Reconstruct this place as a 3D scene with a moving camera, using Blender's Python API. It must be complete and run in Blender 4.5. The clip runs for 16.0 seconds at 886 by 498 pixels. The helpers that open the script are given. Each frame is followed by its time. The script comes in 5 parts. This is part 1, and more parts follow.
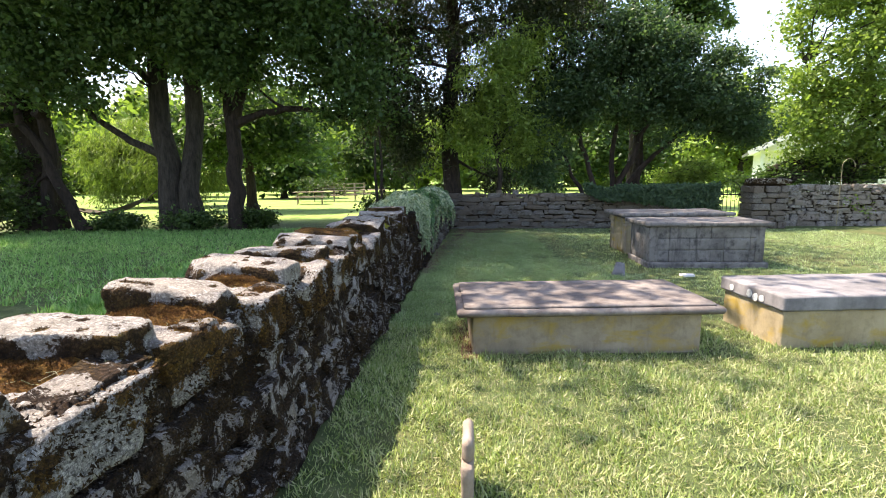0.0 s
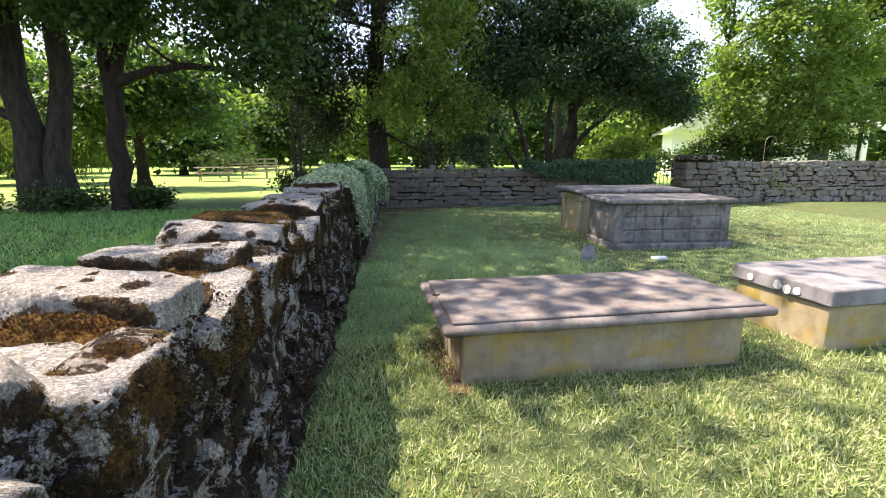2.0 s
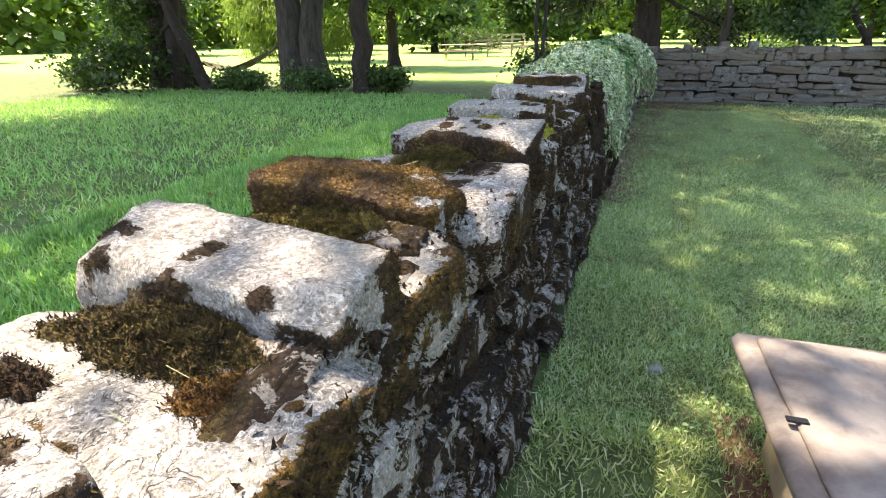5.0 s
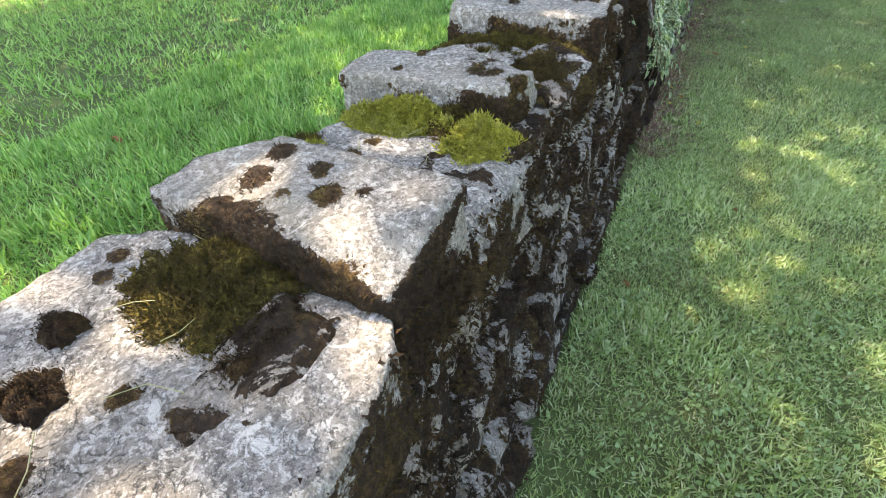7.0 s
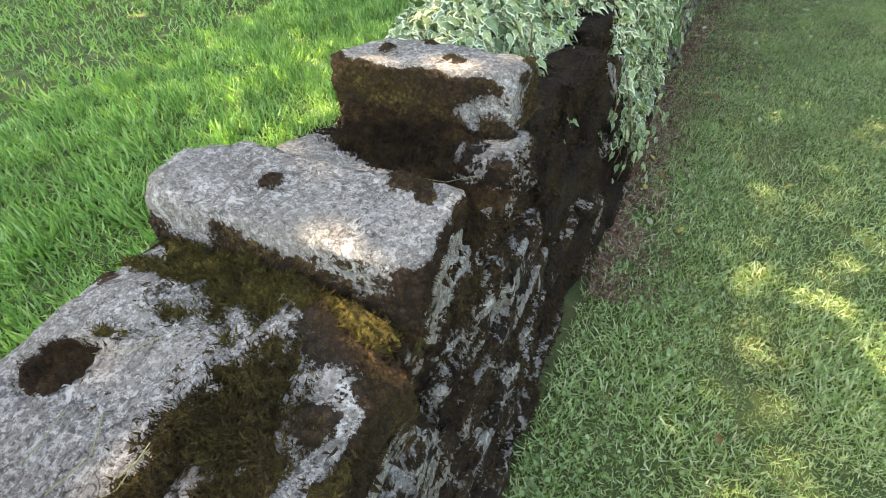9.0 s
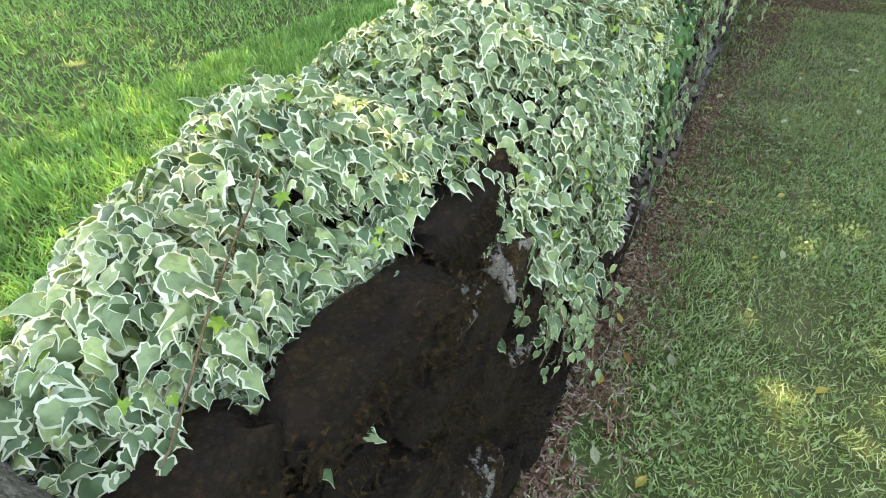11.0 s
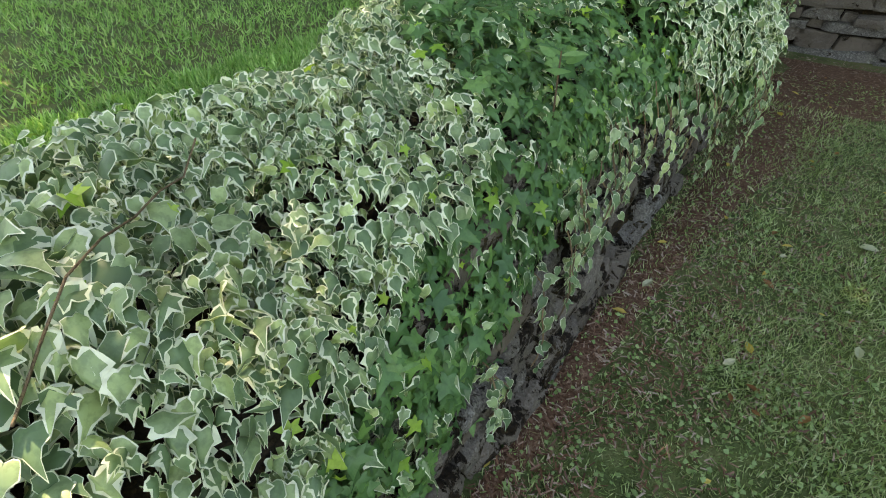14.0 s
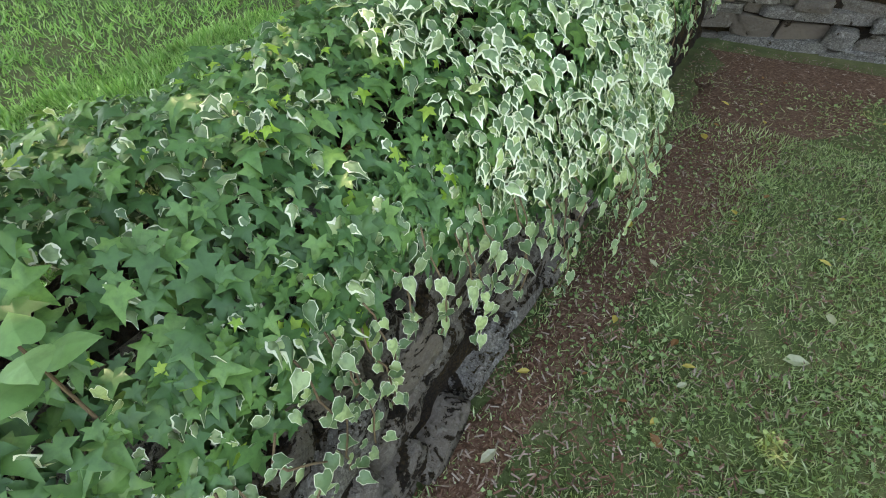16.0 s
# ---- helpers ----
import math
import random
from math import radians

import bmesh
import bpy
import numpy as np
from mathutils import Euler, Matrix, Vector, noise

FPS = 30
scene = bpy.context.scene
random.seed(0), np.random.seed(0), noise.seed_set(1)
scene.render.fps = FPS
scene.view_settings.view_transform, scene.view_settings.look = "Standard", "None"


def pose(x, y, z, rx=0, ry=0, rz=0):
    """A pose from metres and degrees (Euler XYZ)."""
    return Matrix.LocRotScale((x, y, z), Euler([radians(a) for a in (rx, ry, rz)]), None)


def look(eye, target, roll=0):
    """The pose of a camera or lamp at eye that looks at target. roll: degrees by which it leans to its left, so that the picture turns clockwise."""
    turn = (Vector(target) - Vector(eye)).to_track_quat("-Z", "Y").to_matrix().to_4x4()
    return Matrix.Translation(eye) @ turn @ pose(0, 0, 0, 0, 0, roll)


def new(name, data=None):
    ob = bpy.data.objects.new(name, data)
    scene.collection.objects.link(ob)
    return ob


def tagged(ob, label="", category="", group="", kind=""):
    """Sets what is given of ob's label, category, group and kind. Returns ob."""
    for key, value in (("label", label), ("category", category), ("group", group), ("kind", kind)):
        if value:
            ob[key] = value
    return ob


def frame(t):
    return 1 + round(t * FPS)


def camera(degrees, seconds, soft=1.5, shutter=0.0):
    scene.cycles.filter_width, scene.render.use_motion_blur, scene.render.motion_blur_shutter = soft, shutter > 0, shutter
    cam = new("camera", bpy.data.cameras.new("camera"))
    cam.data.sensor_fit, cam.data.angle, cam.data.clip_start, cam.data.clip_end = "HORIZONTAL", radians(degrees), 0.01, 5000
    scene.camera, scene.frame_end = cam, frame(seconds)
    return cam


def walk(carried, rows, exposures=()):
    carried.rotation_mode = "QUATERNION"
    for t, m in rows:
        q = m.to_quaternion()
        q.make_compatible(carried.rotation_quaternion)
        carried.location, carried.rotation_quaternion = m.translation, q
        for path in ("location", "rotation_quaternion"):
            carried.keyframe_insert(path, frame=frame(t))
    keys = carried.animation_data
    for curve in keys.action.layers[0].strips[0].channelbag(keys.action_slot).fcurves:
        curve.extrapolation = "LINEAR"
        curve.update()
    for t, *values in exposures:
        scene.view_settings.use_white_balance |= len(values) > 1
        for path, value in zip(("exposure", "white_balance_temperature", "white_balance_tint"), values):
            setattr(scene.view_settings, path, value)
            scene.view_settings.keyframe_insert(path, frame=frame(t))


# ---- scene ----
cam = camera(83.6, 16.0, 1.0)
PATH = [
    (0.0, pose(0.487, -0.109, 1.446, 81.50, 0.60, 4.65)),
    (0.5, pose(0.354, 0.172, 1.395, 81.25, 0.71, 2.26)),
    (1.0, pose(0.218, 0.407, 1.370, 79.99, 0.61, -0.77)),
    (1.5, pose(0.074, 0.711, 1.375, 79.24, 0.24, -3.05)),
    (2.0, pose(0.056, 1.064, 1.347, 78.89, 0.02, -4.94)),
    (2.5, pose(0.055, 1.445, 1.356, 79.34, 0.11, -2.57)),
    (3.0, pose(-0.005, 1.820, 1.329, 79.21, -0.01, 0.67)),
    (3.5, pose(-0.064, 2.122, 1.308, 78.19, 0.49, 4.86)),
    (4.0, pose(-0.102, 2.469, 1.307, 75.73, 0.91, 13.12)),
    (4.2, pose(-0.124, 2.579, 1.307, 73.84, 0.74, 15.60)),
    (6.3, pose(-0.189, 3.797, 1.386, 56.05, 2.64, 26.69)),
    (6.5, pose(-0.220, 3.943, 1.390, 54.96, 2.59, 26.85)),
    (7.0, pose(-0.238, 4.259, 1.408, 51.70, 3.05, 25.73)),
    (7.5, pose(-0.196, 4.614, 1.438, 49.95, 3.02, 25.38)),
    (8.0, pose(-0.199, 4.936, 1.440, 48.56, 2.20, 25.45)),
    (8.5, pose(-0.267, 5.272, 1.465, 47.83, 2.17, 26.11)),
    (11.0, pose(-0.224, 6.751, 1.442, 49.52, 3.16, 30.17)),
    (11.5, pose(-0.173, 7.030, 1.458, 49.55, 2.46, 32.61)),
    (12.0, pose(-0.188, 7.364, 1.473, 50.13, 1.55, 33.95)),
    (12.5, pose(-0.141, 7.637, 1.478, 51.13, 2.03, 35.33)),
    (13.0, pose(-0.044, 7.976, 1.491, 51.51, 1.67, 36.24)),
    (13.5, pose(-0.020, 8.241, 1.488, 50.81, 0.97, 35.98)),
    (14.0, pose(-0.079, 8.555, 1.498, 49.85, 0.96, 36.08)),
    (14.5, pose(-0.089, 8.801, 1.495, 48.65, 2.05, 36.55)),
    (15.0, pose(-0.031, 9.125, 1.493, 47.67, 2.48, 36.90)),
    (15.5, pose(0.003, 9.365, 1.495, 46.75, 2.57, 35.64)),
    (16.0, pose(-0.009, 9.687, 1.510, 46.13, 2.51, 31.91)),
]
walk(cam, PATH, [(0.0, 1.85, 7300, 20), (2.0, 1.85, 7300, 20), (4.0, 2.3, 7500, 18), (6.5, 2.95, 8300, 15), (8.5, 3.05, 9000, 15), (11.0, 3.2, 9300, 14), (12.5, 2.95, 9400, 13), (13.5, 2.65, 9700, 13), (16.0, 3.2, 9600, 14)])

# ---- world, sun ----
SUN = Vector((-0.50, 0.14, 0.85)).normalized()
world = bpy.data.worlds.new("sky")
scene.world = world
world.use_nodes = True
wn = world.node_tree.nodes
sky = wn.new("ShaderNodeTexSky")
sky.sky_type = "NISHITA"
sky.sun_disc = False
sky.sun_elevation = math.asin(SUN.z)
sky.sun_rotation = math.atan2(SUN.x, SUN.y)
wn["Background"].inputs["Strength"].default_value = 0.15
world.node_tree.links.new(sky.outputs[0], wn["Background"].inputs["Color"])
sun = new("sun", bpy.data.lights.new("sun", "SUN"))
sun.data.energy, sun.data.angle, sun.data.color = 4.3, radians(0.5), (1.0, 0.94, 0.84)
sun.matrix_world = look(SUN * 60, (0, 0, 0))


# ---- materials ----
class Mat:
    """A node material under construction: a colour socket and a height socket."""

    def __init__(self, name, rough=0.85, scale_space="Object"):
        self.m = bpy.data.materials.new(name)
        self.m.use_nodes = True
        self.t = self.m.node_tree
        self.b = self.t.nodes["Principled BSDF"]
        self.b.inputs["Roughness"].default_value = rough
        self.b.inputs["Specular IOR Level"].default_value = 0.25
        geo = self.t.nodes.new("ShaderNodeNewGeometry")
        self.pos = geo.outputs["Position"]
        self.geo = geo

    def noise(self, scale, detail=4, rough=0.6, warp=0.0, stretch=None):
        n = self.t.nodes.new("ShaderNodeTexNoise")
        n.inputs["Scale"].default_value, n.inputs["Detail"].default_value = scale, detail
        n.inputs["Roughness"].default_value, n.inputs["Distortion"].default_value = rough, warp
        src = self.pos
        if stretch:
            mp = self.t.nodes.new("ShaderNodeMapping")
            mp.inputs["Scale"].default_value = stretch
            self.t.links.new(src, mp.inputs["Vector"])
            src = mp.outputs[0]
        self.t.links.new(src, n.inputs["Vector"])
        return n.outputs["Fac"]

    def cells(self, scale, out="Distance"):
        n = self.t.nodes.new("ShaderNodeTexVoronoi")
        n.inputs["Scale"].default_value = scale
        self.t.links.new(self.pos, n.inputs["Vector"])
        return n.outputs[out]

    def ramp(self, src, *stops):
        r = self.t.nodes.new("ShaderNodeValToRGB")
        e = r.color_ramp.elements
        while len(e) < len(stops):
            e.new(0.5)
        for el, (p, c) in zip(e, stops):
            el.position = p
            el.color = (*c, 1) if isinstance(c, tuple) else (c, c, c, 1)
        self.t.links.new(src, r.inputs[0])
        return r.outputs[0]

    def mix(self, fac, a, b, how="MIX"):
        x = self.t.nodes.new("ShaderNodeMix")
        x.data_type, x.blend_type = "RGBA", how
        for key, v in ((0, fac), (6, a), (7, b)):
            if isinstance(v, (int, float)):
                x.inputs[key].default_value = v if key == 0 else (v, v, v, 1)
            elif isinstance(v, tuple):
                x.inputs[key].default_value = (*v, 1)
            else:
                self.t.links.new(v, x.inputs[key])
        return x.outputs[2]

    def math(self, op, a, b):
        x = self.t.nodes.new("ShaderNodeMath")
        x.operation = op
        for k, v in enumerate((a, b)):
            if isinstance(v, (int, float)):
                x.inputs[k].default_value = v
            else:
                self.t.links.new(v, x.inputs[k])
        return x.outputs[0]

    def rand(self, island=False):
        if island:
            return self.geo.outputs["Random Per Island"]
        return self.t.nodes.new("ShaderNodeObjectInfo").outputs["Random"]

    def done(self, color, height=None, depth=0.01, strength=1.0):
        if isinstance(color, tuple):
            self.b.inputs["Base Color"].default_value = (*color, 1)
        else:
            self.t.links.new(color, self.b.inputs["Base Color"])
        if height is not None:
            bp = self.t.nodes.new("ShaderNodeBump")
            bp.inputs["Distance"].default_value, bp.inputs["Strength"].default_value = depth, strength
            self.t.links.new(height, bp.inputs["Height"])
            self.t.links.new(bp.outputs[0], self.b.inputs["Normal"])
        return self.m


def mossy_stone(name, moss=0.5, pale=1.0, tan=0.25, size=1.0, tone=1.0, rust=0.0, grown=False):
    """Grey limestone, speckled with lichen, with ragged dark moss; moss: the level above which it grows; grown: by the mesh's moss attribute."""
    m = Mat(name, 0.95)
    grain = m.noise(190, 4, 0.8)
    blotch = m.noise(7, 5, 0.65)
    base = m.ramp(blotch, (0.3, (0.19 * pale, 0.18 * pale, 0.160 * pale)), (0.7, (0.39 * pale, 0.37 * pale, 0.335 * pale)))
    base = m.mix(m.ramp(m.noise(75, 4, 0.75), (0.50, 0.0), (0.56, 0.8)), base, (0.60 * pale, 0.58 * pale, 0.53 * pale))
    base = m.mix(m.ramp(m.noise(105, 4, 0.75), (0.53, 0.0), (0.58, 0.8)), base, (0.085 * pale, 0.082 * pale, 0.078 * pale))
    base = m.mix(m.ramp(grain, (0.38, 0.55), (0.52, 0.0)), base, (0.07 * pale, 0.068 * pale, 0.06 * pale))
    base = m.mix(m.ramp(m.noise(2.2, 2), (0.45, 0.0), (0.7, 0.5)), base, (0.30 * pale, 0.27 * pale, 0.21 * pale))
    base = m.mix(m.ramp(m.noise(19, 5, 0.7, 0.6), (0.60, 0.0), (0.64, 0.75)), base, (0.66 * pale, 0.65 * pale, 0.60 * pale))
    crack = m.ramp(m.noise(16, 3, 0.6, 1.2, (1, 1, 1.6)), (0.487, 0.0), (0.50, 1.0), (0.513, 0.0))
    base = m.mix(m.math("MULTIPLY", crack, m.ramp(m.noise(4, 2), (0.52, 0.0), (0.6, 0.8))), base, (0.05 * pale, 0.046 * pale, 0.04 * pale))
    tint = m.mix(m.math("MULTIPLY", m.rand(), tan), base, (0.26 * pale, 0.21 * pale, 0.16 * pale))
    edge = m.noise(60 / size, 4, 0.8)
    if grown:
        at = m.t.nodes.new("ShaderNodeAttribute")
        at.attribute_name = "moss"
        where = m.math("ADD", at.outputs["Fac"], m.math("MULTIPLY", m.math("SUBTRACT", edge, 0.5), 1.3))
        where = m.math("ADD", where, m.math("MULTIPLY", m.math("SUBTRACT", m.noise(26, 3, 0.7), 0.5), 0.7))
        mask = m.ramp(where, (0.48, 0.0), (0.53, 1.0))
    else:
        where = m.math("ADD", m.noise(8.5 / size, 5, 0.66, 0.9), m.math("MULTIPLY", edge, 0.34))
        mask = m.ramp(where, (moss, 0.0), (moss + 0.02, 1.0))
    fuzz = m.noise(330, 3, 0.85)
    mcol = m.ramp(m.noise(6, 4), *[(p, tuple(v * tone for v in c)) for p, c in ((0.35, (0.026, 0.016, 0.009)), (0.5, (0.052, 0.030, 0.014)), (0.62, (0.085, 0.052, 0.015)), (0.75, (0.13, 0.10, 0.022)))])
    if rust:
        mcol = m.mix(m.ramp(m.noise(9, 4), (0.40, 0.0), (0.62, rust)), mcol, (0.42, 0.235, 0.036))
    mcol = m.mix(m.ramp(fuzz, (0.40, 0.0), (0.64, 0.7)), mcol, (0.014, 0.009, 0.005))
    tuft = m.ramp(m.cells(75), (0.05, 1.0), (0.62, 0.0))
    # Gaps between the moss tufts are darkened in the colour, like shade in creases.
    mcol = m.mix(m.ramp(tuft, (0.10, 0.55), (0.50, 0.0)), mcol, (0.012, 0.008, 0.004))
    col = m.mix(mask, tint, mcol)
    h = m.math("ADD", m.math("MULTIPLY", mask, m.math("MULTIPLY", tuft, 2.6)), m.math("MULTIPLY", grain, 0.4))
    h = m.math("ADD", h, m.math("MULTIPLY", mask, m.math("ADD", m.math("MULTIPLY", fuzz, 2.2), 0.5)))
    h = m.math("ADD", h, m.math("MULTIPLY", m.noise(38, 5, 0.7), 1.1))
    h = m.math("SUBTRACT", h, m.math("MULTIPLY", crack, 0.4))
    return m.done(col, h, 0.013, 1.0)


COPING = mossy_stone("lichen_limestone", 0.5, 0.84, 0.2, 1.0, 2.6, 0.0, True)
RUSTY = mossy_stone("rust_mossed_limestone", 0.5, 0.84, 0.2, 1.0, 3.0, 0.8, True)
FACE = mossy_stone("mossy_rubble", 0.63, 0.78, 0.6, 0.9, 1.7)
# Core behind the stones: mossy, and darkened in colour for the shaded gaps.
DARK_CORE = mossy_stone("dark_mossy_core", 0.36, 0.30, 0.4, 0.6, 1.0)
# End wall and pillar rubble, its shade put into a low pale value.
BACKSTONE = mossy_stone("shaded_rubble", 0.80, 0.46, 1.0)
BARE = mossy_stone("bare_layered_rubble", 0.70, 0.52, 1.0, 0.8, 0.9)
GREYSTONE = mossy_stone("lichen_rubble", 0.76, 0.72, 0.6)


def tomb_stone(name, lo, hi, stain, yellow=0.0, dark=0.35, blocks=False):
    m = Mat(name, 0.85)
    big, mid, fine = m.noise(2.6, 5, 0.65), m.noise(11, 4), m.noise(140, 4, 0.7)
    col = m.ramp(big, (0.35, lo), (0.65, hi))
    col = m.mix(m.ramp(mid, (0.5, 0.0), (0.7, dark)), col, stain)
    if yellow:
        col = m.mix(m.ramp(m.noise(3.4, 4, 0.6, 0.4, (1, 1, 1.8)), (0.52, 0.0), (0.68, yellow)), col, (0.36, 0.25, 0.035))
    col = m.mix(m.ramp(fine, (0.4, 0.0), (0.7, 0.22)), col, (0.12, 0.11, 0.10))
    streak = m.noise(14, 4, 0.6, 0.0, (1, 1, 0.12))
    col = m.mix(m.ramp(streak, (0.55, 0.0), (0.75, dark)), col, stain)
    h = m.math("ADD", fine, m.math("MULTIPLY", m.noise(24, 4), 1.5))
    return m.done(col, h, 0.004, 0.6)


SANDSTONE = tomb_stone("tan_sandstone", (0.24, 0.195, 0.13), (0.38, 0.32, 0.22), (0.13, 0.10, 0.065), 0.75, 0.4)
SLAB_PURPLE = tomb_stone("weathered_purple_grey_slab", (0.105, 0.088, 0.078), (0.255, 0.226, 0.198), (0.080, 0.064, 0.056), 0.0, 0.65)
SLAB_GREY = tomb_stone("grey_limestone_slab", (0.125, 0.122, 0.122), (0.25, 0.245, 0.245), (0.09, 0.088, 0.09), 0.0, 0.5)
GOLDEN = tomb_stone("golden_limestone", (0.26, 0.21, 0.115), (0.38, 0.32, 0.20), (0.15, 0.12, 0.07), 0.9, 0.4)
LIMESTONE = tomb_stone("grey_tomb_limestone", (0.100, 0.094, 0.086), (0.235, 0.222, 0.204), (0.032, 0.030, 0.029), 0.0, 0.8)
PALE_STONE = tomb_stone("pale_marble", (0.60, 0.60, 0.58), (0.78, 0.77, 0.75), (0.4, 0.4, 0.38), 0.0, 0.2)
HEADSTONE = tomb_stone("brown_headstone", (0.20, 0.155, 0.11), (0.40, 0.34, 0.28), (0.16, 0.12, 0.08), 0.0, 0.4)


def lichen():
    m = Mat("white_lichen", 0.95)
    return m.done(m.ramp(m.noise(50), (0.35, (0.36, 0.38, 0.35)), (0.6, (0.55, 0.56, 0.53))), m.noise(200), 0.003)


LICHEN = lichen()


def moss_mat(name, dark, mid, light):
    m = Mat(name, 1.0)
    c = m.ramp(m.noise(22, 5, 0.7), (0.3, dark), (0.5, mid), (0.68, light))
    f, g = m.noise(320, 3, 0.8), m.noise(95, 4, 0.75)
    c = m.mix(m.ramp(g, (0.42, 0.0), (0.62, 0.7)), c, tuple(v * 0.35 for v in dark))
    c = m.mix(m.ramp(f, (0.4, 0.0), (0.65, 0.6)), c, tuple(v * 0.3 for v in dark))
    return m.done(c, m.math("ADD", f, m.math("MULTIPLY", g, 2.0)), 0.014, 1.0)


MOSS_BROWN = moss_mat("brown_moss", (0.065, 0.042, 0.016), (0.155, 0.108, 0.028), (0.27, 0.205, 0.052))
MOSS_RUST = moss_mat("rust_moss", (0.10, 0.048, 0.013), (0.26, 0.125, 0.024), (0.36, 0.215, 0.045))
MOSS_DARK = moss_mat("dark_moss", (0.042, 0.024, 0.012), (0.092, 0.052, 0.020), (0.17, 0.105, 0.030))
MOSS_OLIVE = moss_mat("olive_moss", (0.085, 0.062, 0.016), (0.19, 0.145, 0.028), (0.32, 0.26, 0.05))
MOSS_LIME = moss_mat("lime_moss", (0.42, 0.42, 0.045), (0.68, 0.68, 0.10), (0.80, 0.78, 0.22))


def ground_mat():
    m = Mat("lawn_soil", 1.0)
    a, b, c = m.noise(0.55, 4, 0.6, 0.5), m.noise(7, 4), m.noise(120, 3, 0.8)
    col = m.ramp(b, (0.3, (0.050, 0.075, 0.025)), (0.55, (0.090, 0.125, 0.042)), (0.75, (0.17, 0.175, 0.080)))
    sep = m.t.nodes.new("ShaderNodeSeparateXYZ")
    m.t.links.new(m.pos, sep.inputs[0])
    # Past y 15.5 the far lawn's sunlight is painted in as brighter green.
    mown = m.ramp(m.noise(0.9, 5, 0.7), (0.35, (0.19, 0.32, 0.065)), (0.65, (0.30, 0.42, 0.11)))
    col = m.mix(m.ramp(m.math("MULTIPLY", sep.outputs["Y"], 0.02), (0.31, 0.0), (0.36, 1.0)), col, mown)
    col = m.mix(m.ramp(a, (0.50, 0.0), (0.66, 0.45)), col, (0.15, 0.115, 0.055))
    col = m.mix(m.ramp(c, (0.4, 0.0), (0.65, 0.4)), col, (0.040, 0.055, 0.018))
    return m.done(col, c, 0.02, 0.7)


GROUND = ground_mat()


def soil_mat():
    m = Mat("bare_needle_soil", 1.0)
    c = m.noise(70, 4, 0.75)
    col = m.ramp(c, (0.3, (0.042, 0.020, 0.012)), (0.5, (0.105, 0.054, 0.032)), (0.7, (0.22, 0.145, 0.10)))
    return m.done(col, c, 0.012, 0.8)


SOIL = soil_mat()


def leaf_mat(name, *cols, back=0.45, gloss=0.35, rough=0.5, island=True):
    """Leaf tissue: diffuse and light through the blade, with a thin gloss."""
    m = Mat(name, rough)
    col = m.ramp(m.rand(island), *[(k / max(1, len(cols) - 1), c) for k, c in enumerate(cols)])
    col = m.mix(m.ramp(m.noise(1.3, 3), (0.35, 0.0), (0.7, 0.35)), col, tuple(v * 0.55 for v in cols[0]))
    col = m.mix(m.ramp(m.noise(70, 3), (0.45, 0.0), (0.62, 0.35)), col, tuple(v * 0.6 for v in cols[0]))
    m.t.links.new(col, m.b.inputs["Base Color"])
    m.b.inputs["Specular IOR Level"].default_value = gloss
    tr = m.t.nodes.new("ShaderNodeBsdfTranslucent")
    bright = m.mix(1.0, col, (1.3, 1.35, 0.7), "MULTIPLY")
    m.t.links.new(bright, tr.inputs["Color"])
    ms = m.t.nodes.new("ShaderNodeMixShader")
    ms.inputs[0].default_value = back
    m.t.links.new(m.b.outputs[0], ms.inputs[1])
    m.t.links.new(tr.outputs[0], ms.inputs[2])
    m.t.links.new(ms.outputs[0], m.t.nodes["Material Output"].inputs["Surface"])
    return m.m


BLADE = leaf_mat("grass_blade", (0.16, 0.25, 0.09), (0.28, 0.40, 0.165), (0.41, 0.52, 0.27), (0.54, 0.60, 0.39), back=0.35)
# The same grass with extra daylight put into its colour.
BLADE_LIT = leaf_mat("lit_grass_blade", (0.21, 0.32, 0.12), (0.37, 0.51, 0.22), (0.52, 0.64, 0.36), (0.68, 0.73, 0.52), back=0.38)
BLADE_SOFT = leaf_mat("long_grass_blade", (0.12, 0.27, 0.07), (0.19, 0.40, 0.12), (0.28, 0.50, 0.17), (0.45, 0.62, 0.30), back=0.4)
# Dry mown grass, its colour also raised for the sun on it.
BLADE_SUNNY = leaf_mat("sunlit_dry_blade", (0.20, 0.30, 0.08), (0.34, 0.44, 0.16), (0.50, 0.55, 0.28), (0.68, 0.66, 0.44), back=0.32)
BLADE_DRY = leaf_mat("dry_clippings", (0.30, 0.29, 0.15), (0.26, 0.30, 0.12), (0.40, 0.37, 0.23), back=0.2)
CLOVER = leaf_mat("clover", (0.13, 0.22, 0.075), (0.19, 0.30, 0.11), (0.27, 0.38, 0.17), back=0.3)
LEAF_DARK = leaf_mat("dark_tree_leaf", (0.030, 0.055, 0.014), (0.045, 0.085, 0.020), (0.065, 0.115, 0.028))
LEAF_MID = leaf_mat("tree_leaf", (0.040, 0.084, 0.025), (0.068, 0.130, 0.040), (0.108, 0.182, 0.056))
LEAF_BRIGHT = leaf_mat("maple_leaf", (0.12, 0.20, 0.04), (0.19, 0.29, 0.065), (0.28, 0.38, 0.10), back=0.5)
LEAF_BLUE = leaf_mat("blue_green_leaf", (0.035, 0.075, 0.033), (0.060, 0.115, 0.055), (0.10, 0.165, 0.085))
LEAF_CEDAR = leaf_mat("cedar_spray", (0.018, 0.030, 0.010), (0.028, 0.045, 0.014), (0.045, 0.050, 0.018), back=0.2)
LEAF_WILLOW = leaf_mat("willow_leaf", (0.10, 0.16, 0.035), (0.14, 0.21, 0.05), (0.18, 0.26, 0.07))
